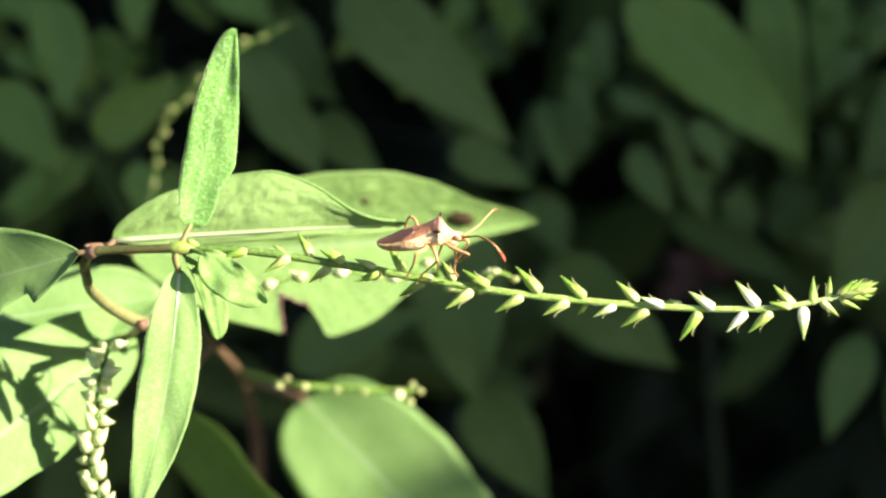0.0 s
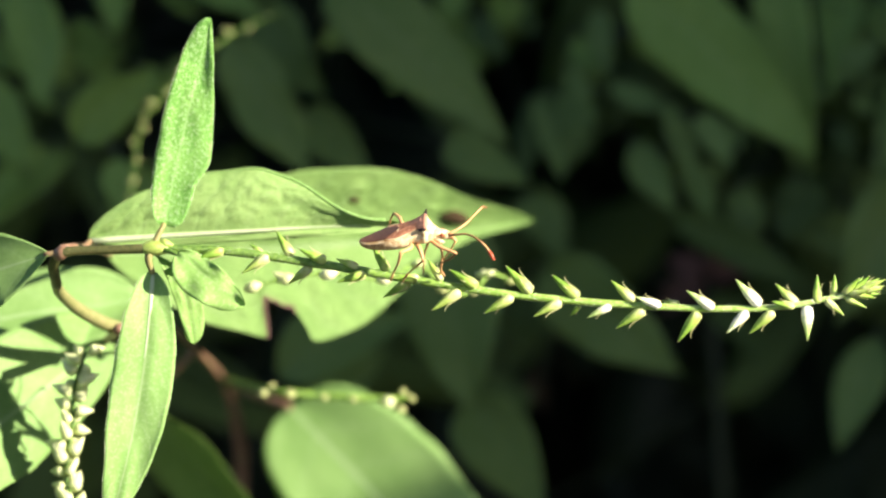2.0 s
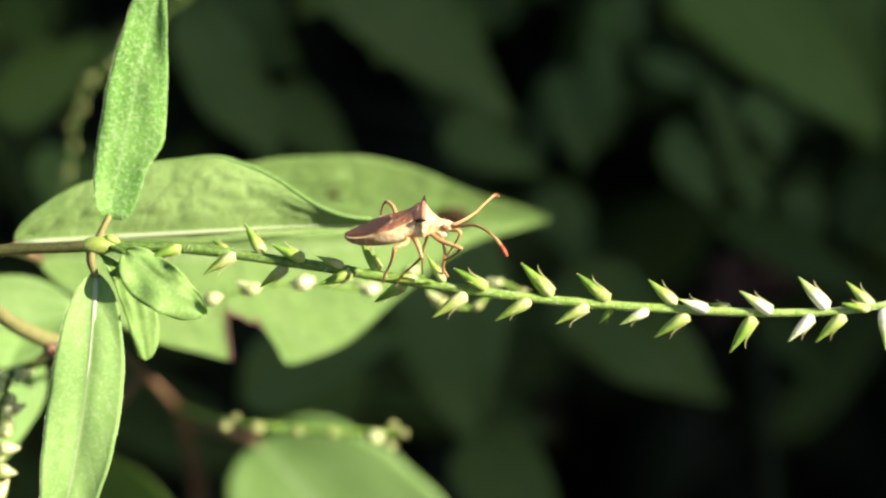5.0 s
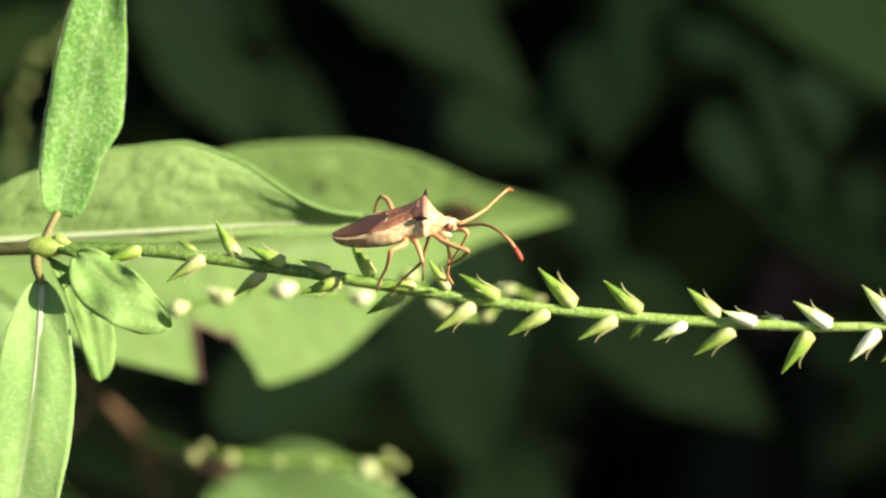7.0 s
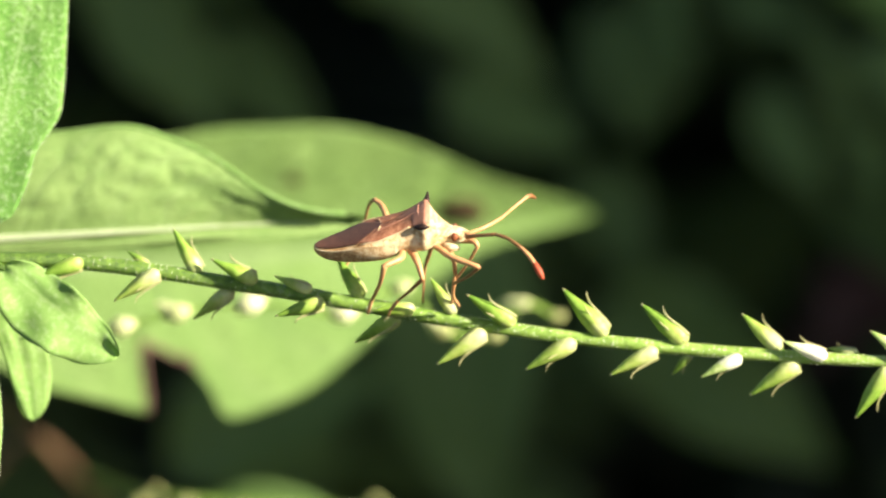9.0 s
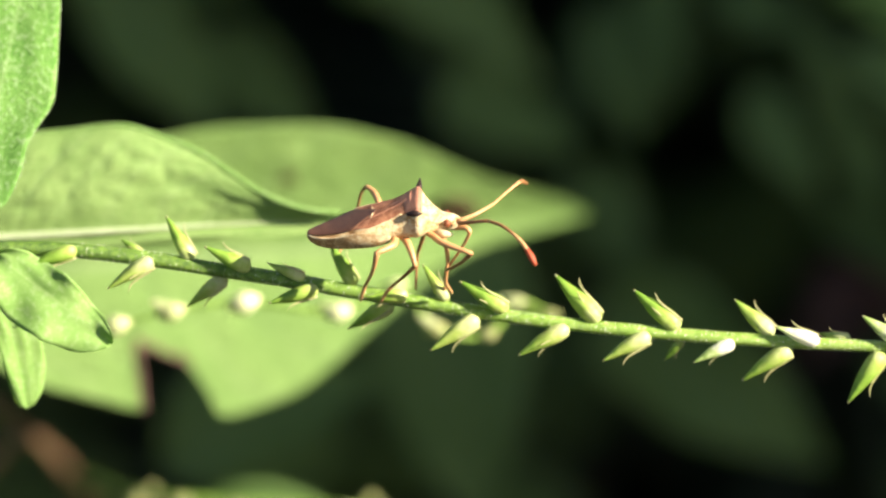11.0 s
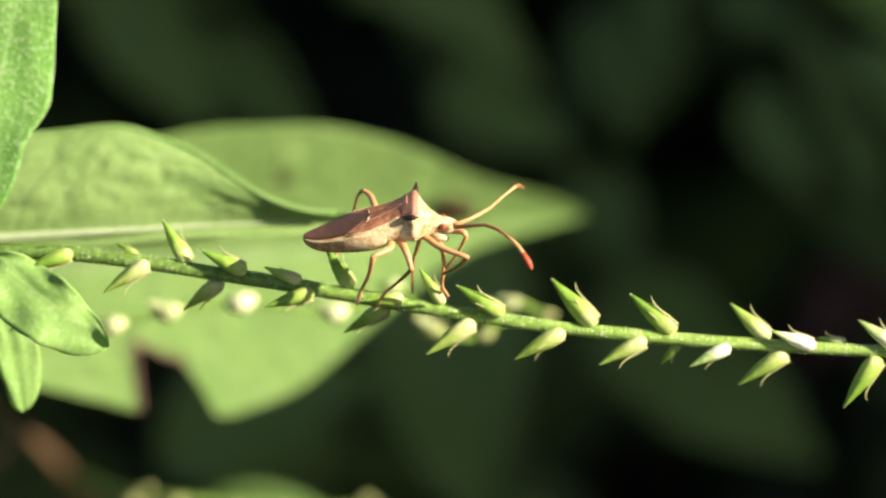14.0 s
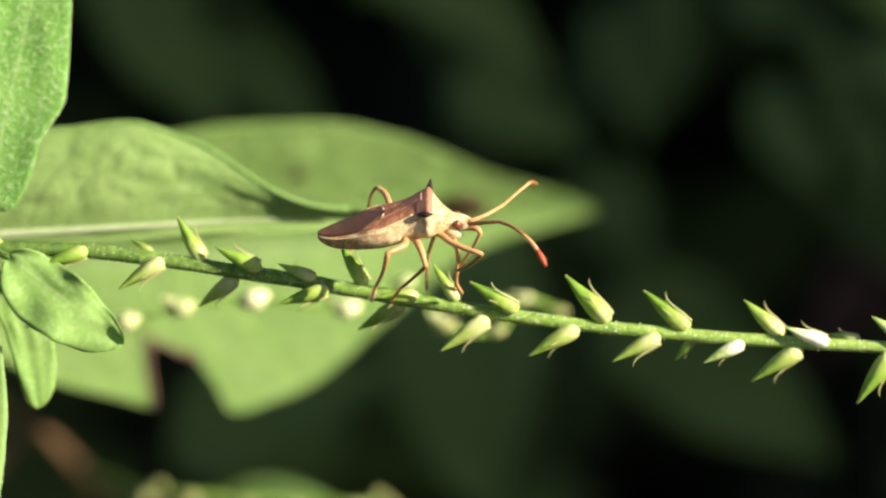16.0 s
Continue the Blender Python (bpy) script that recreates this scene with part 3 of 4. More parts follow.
BODY_LINE = np.array(spline(BODY, 8))


def body_at(x):
    """Half width, back and belly height at x."""
    return [float(np.interp(x, BODY_LINE[:, 0], BODY_LINE[:, i])) for i in (1, 2, 3)]


def widest(x):
    """How far down the flank is widest: high on the abdomen, low on the thorax."""
    return 0.18 + 0.40 * min(1.0, max(0.0, (x + 1.5) / 2.5))


def back_at(x, f):
    """Height of the back at x, f (-1..1) across."""
    w, top, low = body_at(x)
    edge = top - widest(x) * (top - low)
    return edge + (top - edge) * max(0, 1 - abs(f) ** 3.0) ** 0.5


def loft(x0, x1, n=24, sides=24, grow=0.0):
    bm = bmesh.new()
    rings = []
    for i in range(n + 1):
        x = x0 + (x1 - x0) * i / n
        w, top, low = body_at(x)
        edge = top - widest(x) * (top - low)
        ring = []
        for k in range(sides):
            a = 2 * math.pi * k / sides
            c, s = math.cos(a), math.sin(a)
            z = edge + (top - edge + grow) * max(0, 1 - abs(c) ** 3) ** 0.5 if s >= 0 else edge + (edge - low + grow) * s
            if s < 0 and x < 0.6:
                c = math.copysign(abs(c) ** 0.45, c) * (1 - 0.08 * s)
            ring.append(bm.verts.new(BUG_TURN @ Vector((x, (w + grow) * c, z)) * MM))
        rings.append(ring)
    for a, b in zip(rings, rings[1:]):
        for k in range(sides):
            bm.faces.new((a[k], b[k], b[(k + 1) % sides], a[(k + 1) % sides]))
    bm.faces.new(rings[0])
    bm.faces.new(rings[-1][::-1])
    bmesh.ops.recalc_face_normals(bm, faces=bm.faces)
    return bm


def shell(outline, lift, n=26, m=10, thick=0.06):
    """A plate over the back: outline(s) gives x, f0, f1 (across, in half widths) for s from 0 to 1."""
    bm = bmesh.new()
    top, low = [], []
    for i in range(n + 1):
        x, f0, f1 = outline(i / n)
        w = body_at(x)[0]
        a, b = [], []
        for j in range(m + 1):
            f = f0 + (f1 - f0) * j / m
            p = Vector((x, f * w, back_at(x, f) + lift))
            a.append(bm.verts.new(BUG_TURN @ p * MM))
            b.append(bm.verts.new(BUG_TURN @ (p - Vector((0, 0, thick))) * MM))
        top.append(a), low.append(b)
    for i in range(n):
        for j in range(m):
            bm.faces.new((top[i][j], top[i + 1][j], top[i + 1][j + 1], top[i][j + 1]))
            bm.faces.new((low[i][j], low[i][j + 1], low[i + 1][j + 1], low[i + 1][j]))
        for j in (0, m):
            bm.faces.new((top[i][j], low[i][j], low[i + 1][j], top[i + 1][j]))
    for i in (0, n):
        for j in range(m):
            bm.faces.new((top[i][j], top[i][j + 1], low[i][j + 1], low[i][j]))
    bmesh.ops.recalc_face_normals(bm, faces=bm.faces)
    return bm


def turned(pts):
    return [(*(BUG_TURN @ Vector(p[:3])), p[3]) for p in pts]


def build_bug():
    part("abdomen", loft(-4.98, 0.6, 40), TAN, bug, "tan abdomen with pale granules")
    part("thorax", loft(0.5, 3.4, 20), CREAM, bug, "pale granular thorax")
    head = part("head", loft(3.3, 5.4, 16, 20), CREAM, bug, "small pale head")
    # folded forewings: a leathery front, a darker membrane over the tail
    for sgn in (-1, 1):
        wing = part("forewing", shell(lambda s: (1.9 - 5.0 * s, sgn * 0.02, sgn * (0.74 + 0.19 * min(1, s / 0.5) - 0.38 * max(0, (s - 0.55) / 0.45) ** 1.5)), 0.07, 50), WING, bug, "brown leathery forewing")
        part("wing_vein", tube(turned([(1.7 - 2.6 * k / 6, sgn * (0.2 + 0.25 * k / 6) * body_at(1.7 - 2.6 * k / 6)[0], back_at(1.7 - 2.6 * k / 6, 0.2 + 0.25 * k / 6) + 0.08, 0.04) for k in range(7)]), 3, 6), PINK, wing)
        part("wing_vein", tube(turned([(1.4 - 3.2 * k / 6, sgn * (0.77 + 0.16 * min(1, k / 4)) * body_at(1.4 - 3.2 * k / 6)[0], back_at(1.4 - 3.2 * k / 6, 0.77 + 0.16 * min(1, k / 4)) + 0.06, 0.055) for k in range(7)]), 3, 6), RIM, wing)
    part("wing_membrane", shell(lambda s: (-0.35 - 4.6 * s, -min(0.9 - 0.1 * s, 0.02 + 2.3 * s), min(0.9 - 0.1 * s, 0.02 + 2.3 * s)), 0.09, 60, 14, 0.03), MEMBRANE, bug, "dark brown wing membrane")
    for sgn in (-1, 1):
        part("wing_mark", tube(turned([(-0.55 - 0.12 * k / 3, sgn * (0.16 + 0.3 * k / 3) * body_at(-0.5)[0], back_at(-0.55 - 0.12 * k / 3, 0.16 + 0.3 * k / 3) + 0.085, 0.035) for k in range(4)]), 3, 6), RIM, bug, "short pale mark on the wing")
    part("scutellum", shell(lambda s: (2.0 - 1.5 * s, -0.34 * (1 - s) - 0.01, 0.34 * (1 - s) + 0.01), 0.10, 12, 6), PINK, bug, "reddish triangular shield")
    part("pronotum", shell(lambda s: (1.75 + 2.2 * s, -0.97, 0.97), 0.07, 18, 14, 0.08), CREAM, bug, "pale collar of the pronotum")
    part("pronotum_disc", shell(lambda s: (1.6 + 1.15 * s, -0.82, 0.82), 0.095, 12, 14, 0.03), PINK, bug, "reddish brown hind part of the pronotum")
    for sgn in (-1, 1):
        part("shoulder_spine", tube(turned([(1.75, -1.4, 1.6, 0.12), (2.3, -1.55, 1.72, 0.22), (2.8, -1.62, 1.78, 0.03)] if sgn < 0 else [(2.5, 1.3, 2.05, 0.24), (2.55, 1.6, 2.25, 0.15), (2.58, 1.85, 2.5, 0.02)]), 4, 10), BLACK, bug, "dark pointed shoulder spine")
        part("eye", tube(turned([(4.2, sgn * 0.5, 0.36, 0.12), (4.38, sgn * 0.6, 0.4, 0.3), (4.62, sgn * 0.56, 0.4, 0.13)]), 5, 12), EYE, head, "brown compound eye")
    # rim of the abdomen, seen as a pale line under the wings
    for sgn in (-1, 1):
        part("abdomen_rim", tube(turned([(-4.9 + 4.6 * k / 10, sgn * (body_at(-4.9 + 4.6 * k / 10)[0] * 1.0), back_at(-4.9 + 4.6 * k / 10, 1) + 0.03, 0.06 - 0.045 * max(0, k - 4) / 6) for k in range(11)]), 3, 8), RIM, bug, "pale rim of the abdomen")

    def px(x, z, y):
        return Vector((x, y, z)) - Vector(BUG_AT)

    def limb(kind, joints, mats, names):
        """joints: lists of points (x, z, y, radius), one list a segment."""
        first = None
        for name, mat, pts in zip(names, mats, joints):
            ob = part(name if first else kind, tube([(*px(x, z, y), r) for x, z, y, r in pts], 4, 8), mat, first or bug)
            first = first or ob
        return first

    leg = ("leg", "shin", "foot")
    A = (AMBER, AMBER, AMBER)
    limb("leg", [[(-2.7, 0.94, -5.2, 0.26), (-2.7, 0.34, -6.2, 0.23), (-3.82, -0.19, -7, 0.17)], [(-3.82, -0.19, -7, 0.2), (-4.12, -1.39, -5.4, 0.14), (-4.65, -2.44, -1.8, 0.12)], [(-4.65, -2.44, -1.8, 0.13), (-4.84, -2.96, -1.2, 0.13), (-4.95, -3.41, -0.6, 0.08)]], A, leg)
    limb("leg", [[(-2.02, 0.86, -5.3, 0.28), (-1.61, 0.04, -6, 0.24), (-1.27, -1.09, -6.2, 0.17)], [(-1.27, -1.09, -6.2, 0.16), (-2.1, -1.84, -4.8, 0.11), (-2.92, -2.51, -2.6, 0.1)], [(-2.92, -2.51, -2.6, 0.12), (-3.3, -2.96, -2, 0.12), (-3.6, -3.52, -1.4, 0.07)]], (AMBER, AMBER_DARK, AMBER), leg)
    limb("leg", [[(-0.3, 1.09, -5.2, 0.22), (0.6, 0.41, -6.2, 0.21), (2.47, -0.3, -7, 0.16)], [(2.47, -0.3, -7, 0.16), (1.8, -0.9, -5.6, 0.11), (0.82, -1.39, -3.8, 0.11)], [(0.82, -1.39, -3.8, 0.12), (0.75, -2.21, -2.6, 0.12), (1.16, -2.89, -1.4, 0.09)]], (AMBER, AMBER_DARK, AMBER), leg)
    limb("leg", [[(1.05, 1.46, -4.2, 0.2), (2.1, 1.42, -5, 0.2), (2.4, 1.09, -5, 0.17)], [(2.4, 1.09, -5, 0.13), (1.8, 0.04, -3.8, 0.1), (0.97, -1.09, -2.2, 0.1)], [(0.97, -1.09, -2.2, 0.1), (0.75, -1.84, -1.4, 0.1), (0.67, -2.74, -0.6, 0.08)]], A, leg)
    limb("leg", [[(0.52, 0.97, -3.8, 0.18), (0.82, 0.04, -3.4, 0.16), (0.9, -0.79, -2.6, 0.14)], [(0.9, -0.79, -2.6, 0.1), (0.75, -1.69, -1.8, 0.1), (0.82, -2.59, -0.6, 0.08)]], A, ("leg", "shin"))
    limb("leg", [[(-0.6, 1.35, -2.6, 0.18), (-0.82, 0.6, -1.4, 0.15), (-1.09, -0.19, -0.6, 0.12)], [(-1.09, -0.19, -0.6, 0.1), (-1.2, -1.09, -0.2, 0.1), (-1.27, -2.66, 0.2, 0.08)]], (AMBER_DARK, AMBER_DARK), ("leg", "shin"))
    limb("leg", [[(-3.67, 3.11, -1.8, 0.22), (-4.01, 3.86, -0.6, 0.2), (-4.5, 4.24, -0.2, 0.15)], [(-4.5, 4.24, -0.2, 0.13), (-4.84, 3.86, 0.4, 0.11), (-5.1, 2.89, 1, 0.1)], [(-5.1, 2.89, 1, 0.1), (-5.47, 1.54, 1, 0.1), (-6.37, -0.19, 0.3, 0.08)]], (AMBER, AMBER_DARK, AMBER), leg)
    for a, b in (((-2.92, 1.27, -5.1, 0.2), (-2.66, 0.75, -5.5, 0.3)), ((-2.14, 1.24, -5.2, 0.2), (-1.99, 0.67, -5.5, 0.31)), ((-0.52, 1.35, -5, 0.18), (-0.19, 0.94, -5.4, 0.26))):
        part("coxa", tube([(*px(*a[:3]), a[3]), (*px(*((p + q) / 2 for p, q in zip(a[:3], b[:3]))), b[3]), (*px(*b[:3]), b[3] * 0.8)], 4, 10), AMBER, bug, "orange leg base")
    part("coxa", tube([(*px(0.0, 1.2, -5.1), 0.14), (*px(0.4, 1.08, -5.5), 0.27), (*px(0.85, 1.0, -5.6), 0.25), (*px(1.2, 0.98, -5.5), 0.1)], 4, 10), CREAM, bug, "pale leg base under the head")
    # antennae: three amber segments, then a rusty club
    raised = limb("antenna", [[(1.65, 1.87, -5.2, 0.16), (2.85, 2.36, -4.8, 0.13), (3.97, 3, -3.8, 0.12)], [(3.97, 3, -3.8, 0.11), (4.87, 3.79, -2.6, 0.1), (5.7, 4.46, -1.8, 0.12)], [(5.7, 4.46, -1.8, 0.14), (5.92, 4.5, -1.4, 0.16), (6.22, 4.35, -1, 0.1)]], (AMBER, AMBER, AMBER_DARK), ("antenna", "segment", "segment"))
    limb("antenna", [[(1.65, 1.72, -5.6, 0.17), (2.55, 1.8, -6.4, 0.13), (3.6, 1.87, -7, 0.13)], [(3.6, 1.87, -7, 0.13), (4.5, 1.54, -7.6, 0.12), (5.32, 0.94, -8, 0.12)], [(5.32, 0.94, -8, 0.12), (5.77, 0.49, -8.2, 0.14), (6.15, -0.04, -8.3, 0.17)], [(6.15, -0.04, -8.3, 0.17), (6.49, -0.64, -8.4, 0.24), (6.71, -1.09, -8.4, 0.14)]], (AMBER_DARK, AMBER_DARK, AMBER, RUST), ("antenna", "segment", "segment", "club"))
    return raised


antenna = build_bug()


# ---- leaves round the stalk ----
bud_data = floret_data.copy()
bud_data.transform(Matrix.Diagonal((0.72, 1.35, 1.35, 1)))
bud_data.materials[0] = PALE_BUD
green_bud = bud_data.copy()
green_bud.materials[0] = GREEN_BUD


LEAVES = []


def neighbour_leaves():
    plant = thing("leafy_plant", at(0, 0, 0), "leafy green plant with broad pointed leaves and reddish stems", "plant")
    part("stem", tube([(*(-36.86, 16, -9.78), 0.65), (*(-32.24, 40, -9.1), 0.42), (*(-28.54, 70, -12.34), 0.42), (*(-25.48, 96, -16.31), 0.45), (*(-23.95, 104, -22.06), 0.7), (*(-23.54, 108, -28.51), 0.75), (*(-24.87, 116, -47.91), 1.2), (*(-27.88, 140, -98.6), 1.8), (-30, 180, -250, 2.4), (-30, 230, -470, 3)], 5, 10), STEM_RED, plant, "reddish stem")
    part("stem", tube([(*(-25.47, 94, -15.95), 0.5), (*(-20.5, 62, -17.0), 0.45), (*(-13.2, 59, -17.6), 0.42), (*(-5.7, 59, -18.0), 0.35), (*(-4.0, 59, -17.8), 0.1)], 5, 8), STEM, plant)
    # broad leaf whose upper margin curls forward, and the one behind it
    curl = Blade((-40.41, 13, 0.25), (-4.7, 15, 2.31), 7.18, 1.2, roll=4, bend=0.2, cup=0.18, back=0.24, sag=1.0, wave=0.4, waves=1.5, p=0.55, q=0.45, pinch=((0.55, 0.93, 0.85, 1),), hump=(0.93, 0.2, 1.6), quilt=0.27, seed=6)
    add_leaf(plant, LEAF_BACK, curl, [(*curl.place(0.01, 0), 0.35), (*(-40.81, 9, -0.45), 0.4), (*(-42.05, 3, -0.38), 0.42), (*(-43.25, 1.5, -0.38), 0.3)], STEM_RED, 110, 44, True, "sunlit broad leaf with a curled upper margin", True, 0.42)
    part("leaf_margin", tube([(*curl.place(0.15 + 0.8 * k / 40, 0.985), 0.07 + 0.12 * min(1, k / 25)) for k in range(41)], 2, 6), LEAF_LOW, plant, "pale margin of the curled leaf")
    rear = Blade((-38.55, 42, -1.17), (10.9, 62, 2.7), 9.3, 10.6, roll=6, bend=-0.9, cup=0.45, pinch=((0.45, 0.9, 0.85, -1), (0.6, 0.95, 0.35, 1)), quilt=0.35, sag=1.0, wave=0.5, waves=1.2, p=0.75, q=0.85, bite=(0.378, 0.05, 0.46, -1), seed=7)
    add_leaf(plant, LEAF_REAR, rear, [(*rear.place(0.01, 0), 0.35), (*(-39.52, 24, -0.65), 0.4), (*(-41.48, 6, -0.31), 0.4), (*(-43.11, 1.6, -0.38), 0.3)], STEM_RED, 110, 44, True, "sunlit broad leaf with a gnawed lower margin")
    part("blemish", tube([(*(rear.place(0.768, 0.37) + rear.up * 0.1), 0.4), (*(rear.place(0.79, 0.4) + rear.up * 0.1), 0.75), (*(rear.place(0.812, 0.37) + rear.up * 0.1), 0.85), (*(rear.place(0.83, 0.29) + rear.up * 0.1), 0.45)], 5, 10), SPOT, plant, "dark gnawed spot on the leaf")
    part("leaf_margin", tube([(*rear.place(0.326 + 0.075 * k / 30, -0.99), 0.16) for k in range(31)], 2, 6), DEAD, plant, "browned edge of the gnawed notch")
    part("blemish", tube([(*(rear.place(0.545, 0.57) + rear.up * 0.02), 0.2), (*(rear.place(0.555, 0.58) + rear.up * 0.02), 0.34), (*(rear.place(0.566, 0.56) + rear.up * 0.02), 0.2)], 5, 10), SPOT, plant, "small brown spot on the leaf")
    lower = Blade((-38.22, 38, -10.86), (-71.03, -2, -34.87), 6.31, 8.8, roll=-10, bend=0.5, cup=0.1, sag=1.0, wave=0.5, p=0.5, q=0.7, seed=8)
    add_leaf(plant, LEAF_SIDE, lower, [(*(-36.65, 16, -9.78), 0.55), (*(-38.58, 38, -11.21), 0.45)], STEM_RED, 40, 16, True, "sunlit broad leaf crossed by a shadow")
    flat = Blade((-34.36, 40, -6.28), (-73.7, 30, -11.91), 5.82, 5.5, roll=30, bend=0.5, cup=0.2, sag=1.0, wave=0.8, p=0.5, q=0.8, seed=9)
    add_leaf(plant, LEAF_SIDE, flat, [(*(-32.24, 40, -9.1), 0.4), (*(-33.09, 40, -7.34), 0.35), (*(-34.43, 40, -6.35), 0.3)], STEM_RED, 34, 14, True, "sunlit broad leaf with wavy margin")
    big = Blade((-17.9, 84, -18.9), (9.6, 86, -48.9), 9.2, 9.0, roll=5, bend=0.6, cup=0.1, sag=1.0, wave=0.4, p=0.33, q=0.55, seed=10)
    add_leaf(plant, LEAF_SIDE, big, [(*(-25.48, 96, -16.31), 0.5), (*(-17.7, 84, -19.1), 0.45)], STEM_RED, 40, 16, True, "sunlit broad leaf under a flower stalk")
    dim = Blade((-34.61, 76, -18.39), (-16.16, 84, -37.63), 5.67, 7, roll=55, cup=0.2, sag=1.0, wave=0.6, seed=11)
    add_leaf(plant, LEAF_SHADE_BRIGHT, dim, [(*(-28.54, 70, -12.34), 0.4), (*(-32.47, 76, -16.25), 0.35), (*(-34.61, 76, -18.46), 0.3)], STEM_RED, 26, 12, True, "shaded broad leaf")
    LEAVES.append(rear)
    for k, (x, z, size) in enumerate([(-20.3, -17.3, 0.75), (-19.4, -16.3, 0.55), (-17.2, -17.3, 0.85), (-13.3, -17.9, 0.6), (-9.9, -18.2, 0.6), (-5.7, -18.3, 1.1), (-4.2, -17.0, 0.65), (-4.4, -19.1, 0.7), (-3.2, -18.1, 0.6)]):
        b = new("floret", bud_data if size > 1 else green_bud)
        b.parent = plant
        b.matrix_local = Matrix.Translation(Vector((x, 57, z)) * MM) @ Vector((-0.6, 0.7, 0.6 * math.sin(5 * k))).to_track_quat("X", "Z").to_matrix().to_4x4() @ Matrix.Scale(size, 4)


def spike(line, n, size, spread, seed, label, thick=0.22, flower=None, lean=-0.5):
    """A flower spike of pale florets along a line of points."""
    ob = thing("flower_spike", at(0, 0, 0), label, "flower stalk", "flower spikes")
    part("stem", tube([(*p, thick) for p in line], 5, 8), STEM, ob)
    pts = spline(line, 20)
    r = random.Random(seed)
    for k in range(n):
        i = int((k + 0.5) / n * (len(pts) - 2))
        c, d = Vector(pts[i]), (Vector(pts[i + 1]) - Vector(pts[i])).normalized()
        a = k * 2.4 + r.uniform(-0.4, 0.4)
        s = Vector((math.cos(a), 0.7 * math.sin(a), 0.2))
        s = (s - d * s.dot(d)).normalized()
        way = (s * 0.8 + d * r.uniform(-0.9, 0.1) + Vector((lean, 0.7, 0))).normalized()
        f = new("floret", flower or bud_data)
        f.parent = ob
        f.matrix_local = Matrix.Translation((c + s * spread) * MM) @ way.to_track_quat("X", "Z").to_matrix().to_4x4() @ Matrix.Scale(size * r.uniform(0.8, 1.15), 4)
    return ob


neighbour_leaves()
spike([(-40.37, 17, -11.88), (-41.79, 17, -16.09), (-42.06, 17, -20.31), (-42.62, 17, -23.82), (-42.76, 17, -26.98), (-41.79, 17, -30.83), (-41.36, 17, -37.16)], 36, 1.15, 0.35, 3, "pale green flower spike in full sun", lean=-0.15)
spike([(-36.58, 92, 2.95), (-36, 92, 7.94), (-35.37, 92, 13.29), (-33.3, 92, 16.5), (-29.02, 92, 21.13), (-24.32, 93, 24.7), (-18.76, 94, 27.21)], 15, 0.52, 0.2, 4, "yellowish flower spike among shaded leaves", 0.13, green_bud)


def before(leaf, x, z, gap):
    """The depth a little in front of the leaf's surface at x, z."""
    near = min((leaf.place(0.1 + 0.02 * i, -0.96 + 0.12 * j) for i in range(45) for j in range(17)), key=lambda p: (p.x - x) ** 2 + (p.z - z) ** 2)
    return near.y - gap


BRIGHT_LINE = [(x * 0.987, before(LEAVES[0], x, z, 24), z * 0.987) for x, y, z in [(-21.8, 50, -5.0), (-18.0, 50, -4.05), (-13.05, 50, -3.44), (-6.55, 50, -4.11), (-2.62, 50, -2.31), (0.2, 50, -5.31), (3.76, 50, -5.69), (5.64, 50, -3.44), (8.08, 50, -4.37)]]
behind = spike(BRIGHT_LINE, 4, 0.8, 0.3, 6, "pale flower spike behind the stalk")
for (x, y, z), size, mat in zip(BRIGHT_LINE, (0.95, 0.9, 1.0, 0.85, 0.7, 0.7, 0.55, 0.55, 0.55), (PALE_BUD, PALE_BUD, SUN_WHITE_BUD, SUN_WHITE_BUD, PALE_BUD, GREEN_BUD, GREEN_BUD, PALE_BUD, GREEN_BUD)):
    part("bud", tube([(x - 1.0 * size, y + 0.2, z - 0.35 * size, 0.2 * size), (x - 0.4 * size, y - 0.5, z - 0.15 * size, 0.66 * size), (x + 0.25 * size, y - 0.6, z + 0.05 * size, 0.7 * size), (x + 1.0 * size, y - 0.3, z + 0.3 * size, 0.2 * size)], 5, 12), mat, behind)


# ---- undergrowth, ground, shade ----
def ground_sheet():
    bm = bmesh.new()
    s = 3000.0
    bm.faces.new([bm.verts.new(v) for v in ((-s, -s, 0), (s, -s, 0), (s, s, 0), (-s, s, 0))])
    return bm


tagged(part("ground", ground_sheet(), SOIL, None, "soil and leaf litter under the plants, darkened for shade", False), category="ground", kind="structure")


def shaded_plant(leaves, root, mat, label, seed):
    """A plant in the shade: leaves (base, tip, half width, roll) on a stem from the root to their middle."""
    ob = thing("shaded_plant", at(0, 0, 0), label, "plant", "shaded plants")
    mid = sum((Vector(b) for b, *_ in leaves), Vector()) / len(leaves) + Vector((0, 110, 0))
    part("stem", tube([(*root, 1.6), (*(Vector(root).lerp(mid, 0.5) + Vector((4, 3, 0))), 1.1), (*mid, 0.6)], 6, 8), STEM_SHADE_DARK, ob)
    shape = random.Random(seed)
    for k, (base, tip, w, roll) in enumerate(leaves):
        b = Blade(base, tip, w, w * 0.95, roll=roll, bend=shape.uniform(-0.25, 0.25) * w, cup=0.2, sag=0.15 * w, wave=0.1 * w, waves=shape.uniform(1, 2.2), p=shape.uniform(0.45, 0.75), q=shape.uniform(0.85, 1.25), thick=0.4, seed=seed + k)
        add_leaf(ob, mat, b, [(*mid, 0.4), (*(mid.lerp(Vector(base), 0.6) + Vector((0, 12, 0))), 0.4), (*base, 0.35)], STEM_SHADE_DARK, 20, 10)
    return ob


